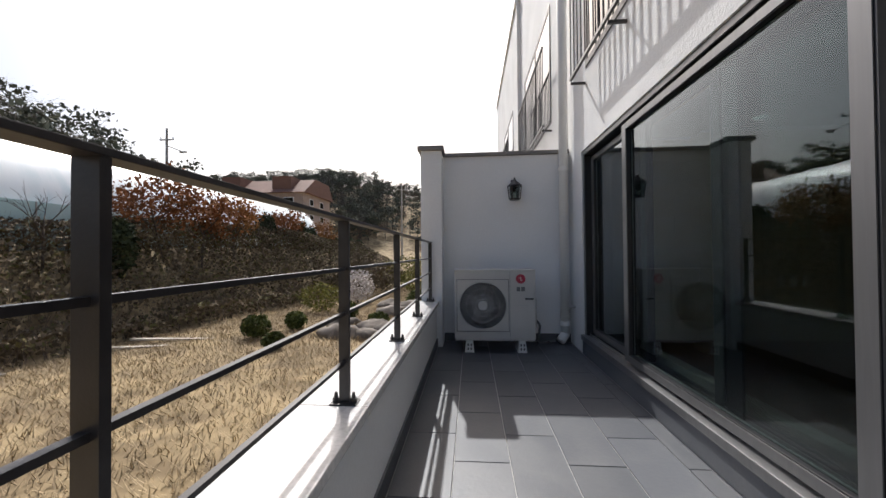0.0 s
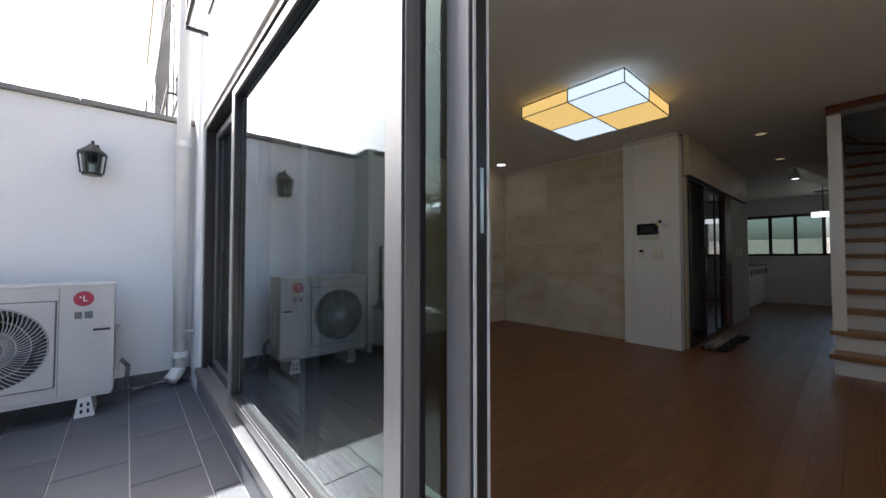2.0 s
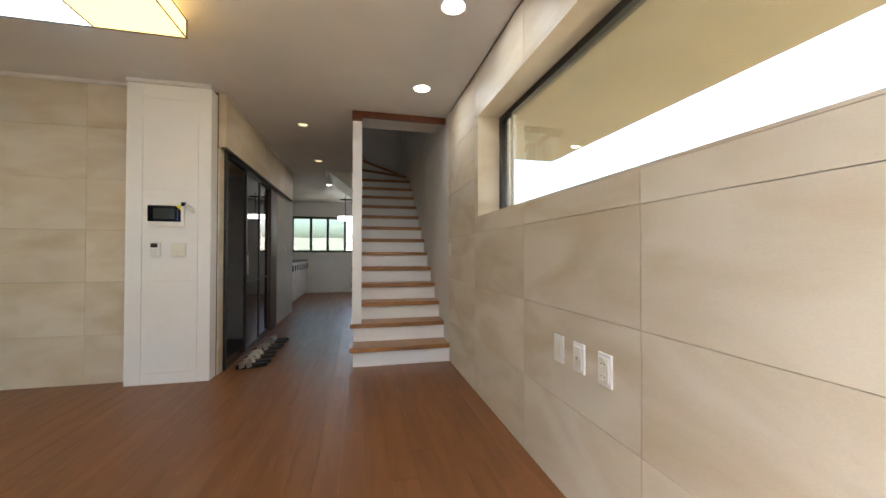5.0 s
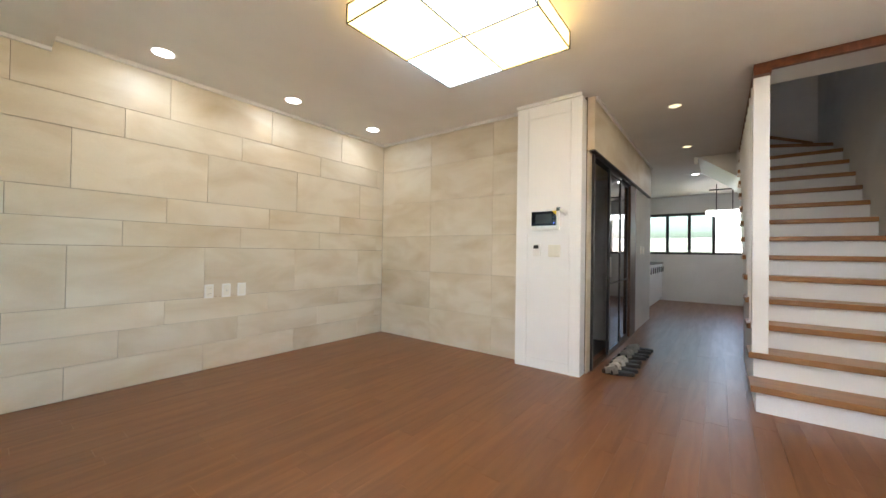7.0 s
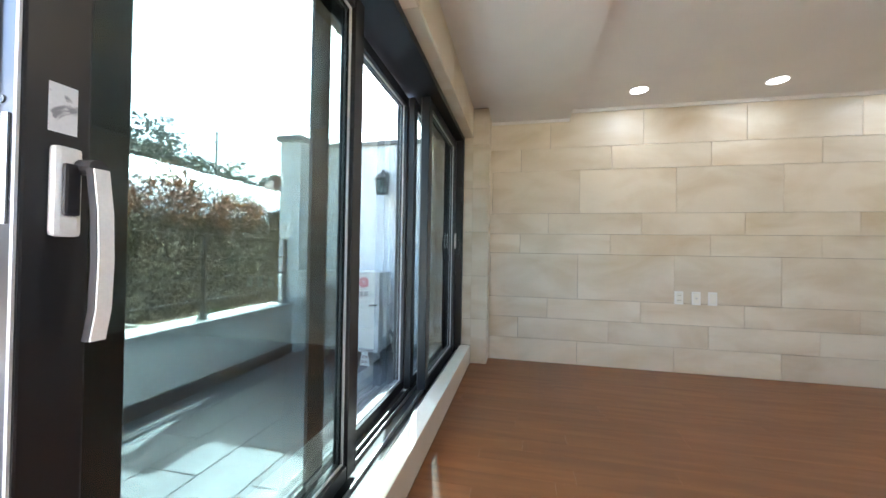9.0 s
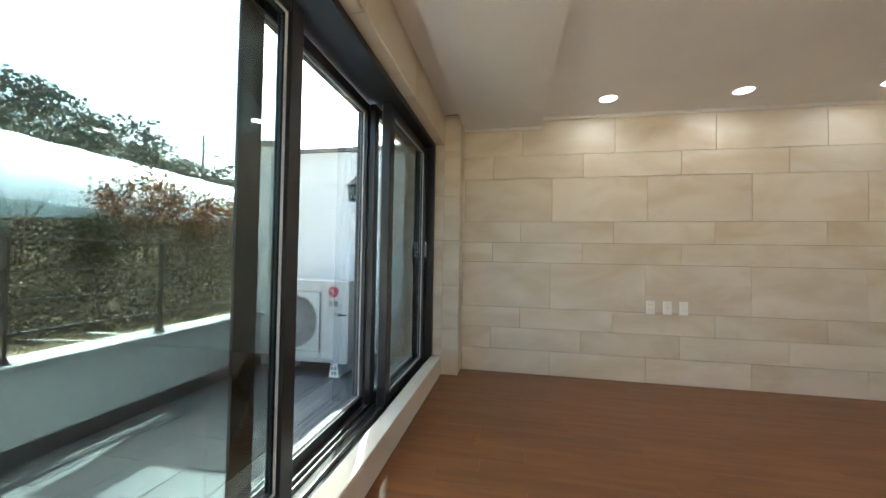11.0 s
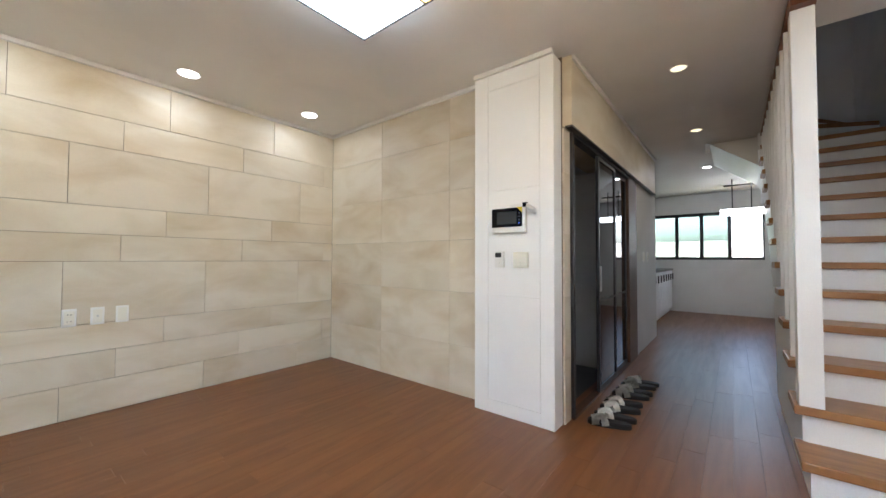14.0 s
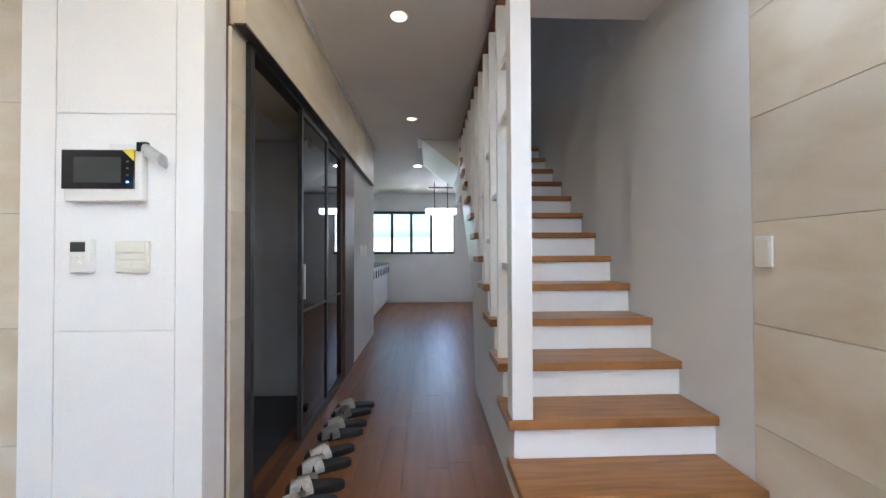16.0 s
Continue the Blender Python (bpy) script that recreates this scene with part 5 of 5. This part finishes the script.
def utility_pole(x, y, h):
    z = ground_z(x, y)
    t = thing("utility_pole", "grey concrete utility pole with crossarm and lamp", "pole", "utility poles", at=(x, y, z))
    part("shaft", cyl(B(), (x, y, z - 0.5), (x, y, z + h), 0.16, 0.10, 10), M_CONCRETE, t)
    part("crossarm", bx(B(), x - 0.7, y - 0.05, z + h - 1.1, x + 0.7, y + 0.05, z + h - 1.0), M_CONCRETE, t)
    part("lamp_arm", cyl(B(), (x, y, z + h - 1.6), (x + 1.5, y, z + h - 2.2), 0.035, seg=6), M_CONCRETE, t)
    part("lamp_head", bx(B(), x + 1.3, y - 0.12, z + h - 2.32, x + 1.9, y + 0.12, z + h - 2.18, 0.03), M_CONCRETE, t)
    for dx in (-0.6, 0, 0.6):
        part("insulator", cyl(B(), (x + dx, y, z + h - 1.0), (x + dx, y, z + h - 0.8), 0.05, seg=6), M_PANEL, t)


utility_pole(-27.5, 31.5, 10.5)
utility_pole(-10.0, 55.0, 12.5)

# woods on the hill: bare trees as fine twigs, pines as layered needle clumps
v, f, it = [], [], []


def stick(p, q, w):
    s = (q - p).cross(Vector((0.7, 0.7, 0.1))).normalized() * w
    k = len(v)
    v.extend((tuple(p - s), tuple(p + s), tuple(q + s * 0.3), tuple(q - s * 0.3)))
    f.append((k, k + 1, k + 2, k + 3))


for _ in range(2300):
    if rng.random() < 0.55:
        x, y = rng.uniform(-60, -24), rng.uniform(-15, 125)
    else:
        x, y = rng.uniform(-100, 15), rng.uniform(90, 185)
    if hx0 - 4 < x < hx1 + 8 and 36 < y < 78:
        continue
    base = Vector((x, y, ground_z(x, y)))
    h = rng.uniform(3.5, 7.0)
    if rng.random() < 0.62:
        top = base + Vector((rng.gauss(0, 0.4), rng.gauss(0, 0.4), h))
        stick(base, top, 0.09)
        for _k in range(26):
            p = base.lerp(top, rng.uniform(0.25, 0.95))
            d = Vector((rng.gauss(0, 1), rng.gauss(0, 1), rng.uniform(0.4, 1.8))).normalized()
            q = p + d * h * rng.uniform(0.14, 0.36)
            stick(p, q, 0.035)
            for _j in range(4):
                p2 = p.lerp(q, rng.uniform(0.3, 1.0))
                stick(p2, p2 + (d + rv(0.8)).normalized() * h * rng.uniform(0.06, 0.16), 0.018)
    else:
        stick(base, base + Vector((0, 0, h)), 0.13)
        for _k in range(9):
            zz = rng.uniform(0.42, 1.05)
            c = base + Vector((rng.gauss(0, 0.16) * h, rng.gauss(0, 0.16) * h, zz * h))
            for _j in range(34):
                it.append(leaf_item(c + Vector((rng.gauss(0, 0.095) * h, rng.gauss(0, 0.095) * h, rng.gauss(0, 0.04) * h)), rng.uniform(0.10, 0.22)))
me = bpy.data.meshes.new("bare_woods")
me.from_pydata(v, [], f)
me.materials.append(M_BARE)
tagged(new("bare_woods", me), "leafless grey-brown trees on the hill, paled for haze", "woods", kind="stuff")
quads("pine_woods", it, M_PINE, "pines on the hill, haze put into their green", "woods")
tree("garden_tree", 0.9, -5.2, 5.2, M_PINE, "tree with dark sparse leaves outside the strip window", 900, 0.06, 1.0, 0.09, 7)


# ---- pieces: wall tiles, balcony tiles, planks ----
MESHES = {}


def slab_mesh(name, sx, sy, sz, material, bev):
    key = (name, round(sx, 3), round(sy, 3), round(sz, 3))
    if key not in MESHES:
        b = B()
        x, y, z = sx / 2, sy / 2, sz / 2
        bx(b, -x, -y, -z, x, y, z)
        bmesh.ops.bevel(b, geom=b.edges[:], offset=bev, segments=1, affect="EDGES")
        me = bpy.data.meshes.new(name)
        b.to_mesh(me)
        b.free()
        me.materials.append(material)
        MESHES[key] = me
    return MESHES[key]


def slab(name, x0, y0, z0, x1, y1, z1, material, parent, bev=0.0009):
    if min(x1 - x0, y1 - y0, z1 - z0) < 0.004:
        return
    me = slab_mesh(name, x1 - x0, y1 - y0, z1 - z0, material, bev)
    piece(name, me, Matrix.Translation(((x0 + x1) / 2, (y0 + y1) / 2, (z0 + z1) / 2)), parent)


G, T = 0.0010, 0.011
ZR = (0.0, 0.22, 0.42, 0.61, 1.03, 1.215, 1.41, 1.815, 2.03, 2.372)
OFFS = (3.10, 2.56, 2.83, 3.10, 2.57, 2.83, 3.11, 2.57, 2.84)
for z0, z1, o in zip(ZR, ZR[1:], OFFS):
    x = o - 1.62
    while x < XB:
        a, c = max(x, 2.27), min(x + 0.81, XB)
        if c - a > 0.008:
            slab("tile", a + 0.0014, YL, z0 + 0.0014, c - 0.0014, YL + T, z1 - 0.0014, M_TILE, wall_north)
        x += 0.81
ZB = (0.0, 0.38, 0.795, 1.205, 1.605, 2.01, 2.372)
for z0, z1 in zip(ZB, ZB[1:]):
    for y0, y1 in ((2.517, 2.84), (2.84, 3.65), (3.65, YL)):
        slab("tile", XB, y0 + G, z0 + G, XB + T, y1 - G, z1 - G, M_TILE, wall_back)
ZS = (0.0, 0.393, 0.782, 1.174, 1.58, 1.98, 2.372)
for z0, z1 in zip(ZS, ZS[1:]):
    for x0, x1 in ((XI, 2.66), (2.66, 3.49), (3.49, 4.30), (4.30, 5.12), (5.12, 5.93)):
        if x0 >= W1:
            slab("tile", x0 + G, YR - T, z0 + G, x1 - G, YR, z1 - G, M_TILE, wall_south)
            continue
        for a, c, e, g in ((x0, x1, z0, min(z1, WZ0)), (x0, x1, max(z0, WZ1), z1), (x0, min(x1, W0), max(z0, WZ0), min(z1, WZ1)), (max(x0, W1), x1, max(z0, WZ0), min(z1, WZ1))):
            if c - a > 0.02 and g - e > 0.02:
                slab("tile", a + G, YR - T, e + G, c - G, YR, g - G, M_TILE, wall_south)
ZP = (0.0, 0.41, 0.81, 1.22, 1.625, 2.04, 2.372)
for z0, z1 in zip(ZP, ZP[1:]):
    slab("tile", XI - 0.0, 4.241, z0 + G, 2.280, 4.251, z1 - G, M_TILE, pillar)
    slab("tile", 2.269, 4.2515, z0 + G, 2.280, YL - G, z1 - G, M_TILE, pillar)
    slab("tile", 5.932, 1.9125, z0 + G, 6.038, 1.9245, min(z1, 1.91) - G, M_TILE, bpy.data.objects["wall_nib"])
    if z0 < OPZ1 - 0.02:
        slab("tile", 2.046, OPY1 - 0.012, max(z0, 0.166) + G, XI, OPY1 - 0.001, min(z1, OPZ1 - 0.011) - G, M_TILE, wall_west_inner)
        slab("tile", XI - 0.0115, 4.2505 - 0.012, z0 + G, XI - 0.0005, 4.2405, z1 - G, M_TILE, wall_west_inner)
y = OPY0
while y < 4.24:
    slab("tile", XI - 0.0115, y + G, OPZ1 - 0.011, XI - 0.0005, min(y + 0.81, 4.24) - G, H - 0.004, M_TILE, wall_west_inner)
    slab("tile", 2.046, y + G, OPZ1 - 0.011, XI - 0.012, min(y + 0.81, 4.24) - G, OPZ1 - 0.0005, M_TILE, wall_west_inner)
    y += 0.81

bal = bpy.data.objects["balcony_slab"]
k = 0
x = 0.118
while x < XO - 0.02:
    y = -1.2 - (0.3 if k % 2 else 0.0)
    while y < 4.768:
        a, c = max(y, -1.2), min(y + 0.6, 4.766)
        slab("tile", x + 0.003, a + 0.003, BF - 0.0075, min(x + 0.30, XO - 0.014) - 0.003, c - 0.003, BF, M_SLATE, bal, 0.0015)
        y += 0.6
    x += 0.30
    k += 1

fl = bpy.data.objects["floor"]
v, f = [], []
PW, PL = 0.116, 0.92
j = 0
y = YR
while y < 4.44:
    x = XI - rng.uniform(0, PL)
    y1 = min(y + PW, YL - 0.001)
    while x < KX:
        a, c = max(x, XI + 0.001), min(x + PL, KX)
        blocked = (a > 5.9 and (y > 2.68 or (y > 1.9 and a < 9.3)))
        if a > 5.2 and y > 1.9 and a < 9.3:
            c = min(c, 5.93 if y > 2.5 else 6.03)
        if c - a > 0.03 and not blocked:
            if a < 6.6:
                slab("plank", a + 0.0002, y + 0.0002, -0.011, c - 0.0002, y1 - 0.0002, 0.0, M_WOOD, fl, 0.0006)
            else:
                n = len(v)
                g = 0.0004
                v += [(a + g, y + g, 0), (c - g, y + g, 0), (c - g, y1 - g, 0), (a + g, y1 - g, 0), (a, y, -0.011), (c, y, -0.011), (c, y1, -0.011), (a, y1, -0.011)]
                f += [(n, n + 1, n + 2, n + 3), (n + 4, n + 5, n + 1, n), (n + 5, n + 6, n + 2, n + 1), (n + 6, n + 7, n + 3, n + 2), (n + 7, n + 4, n, n + 3)]
        x += PL
    y += PW
me = bpy.data.meshes.new("planks")
me.from_pydata(v, [], f)
me.materials.append(M_WOOD)
o = new("planks", me)
o.parent = fl
tagged(o, "red-brown planks running on to the kitchen", kind="stuff")
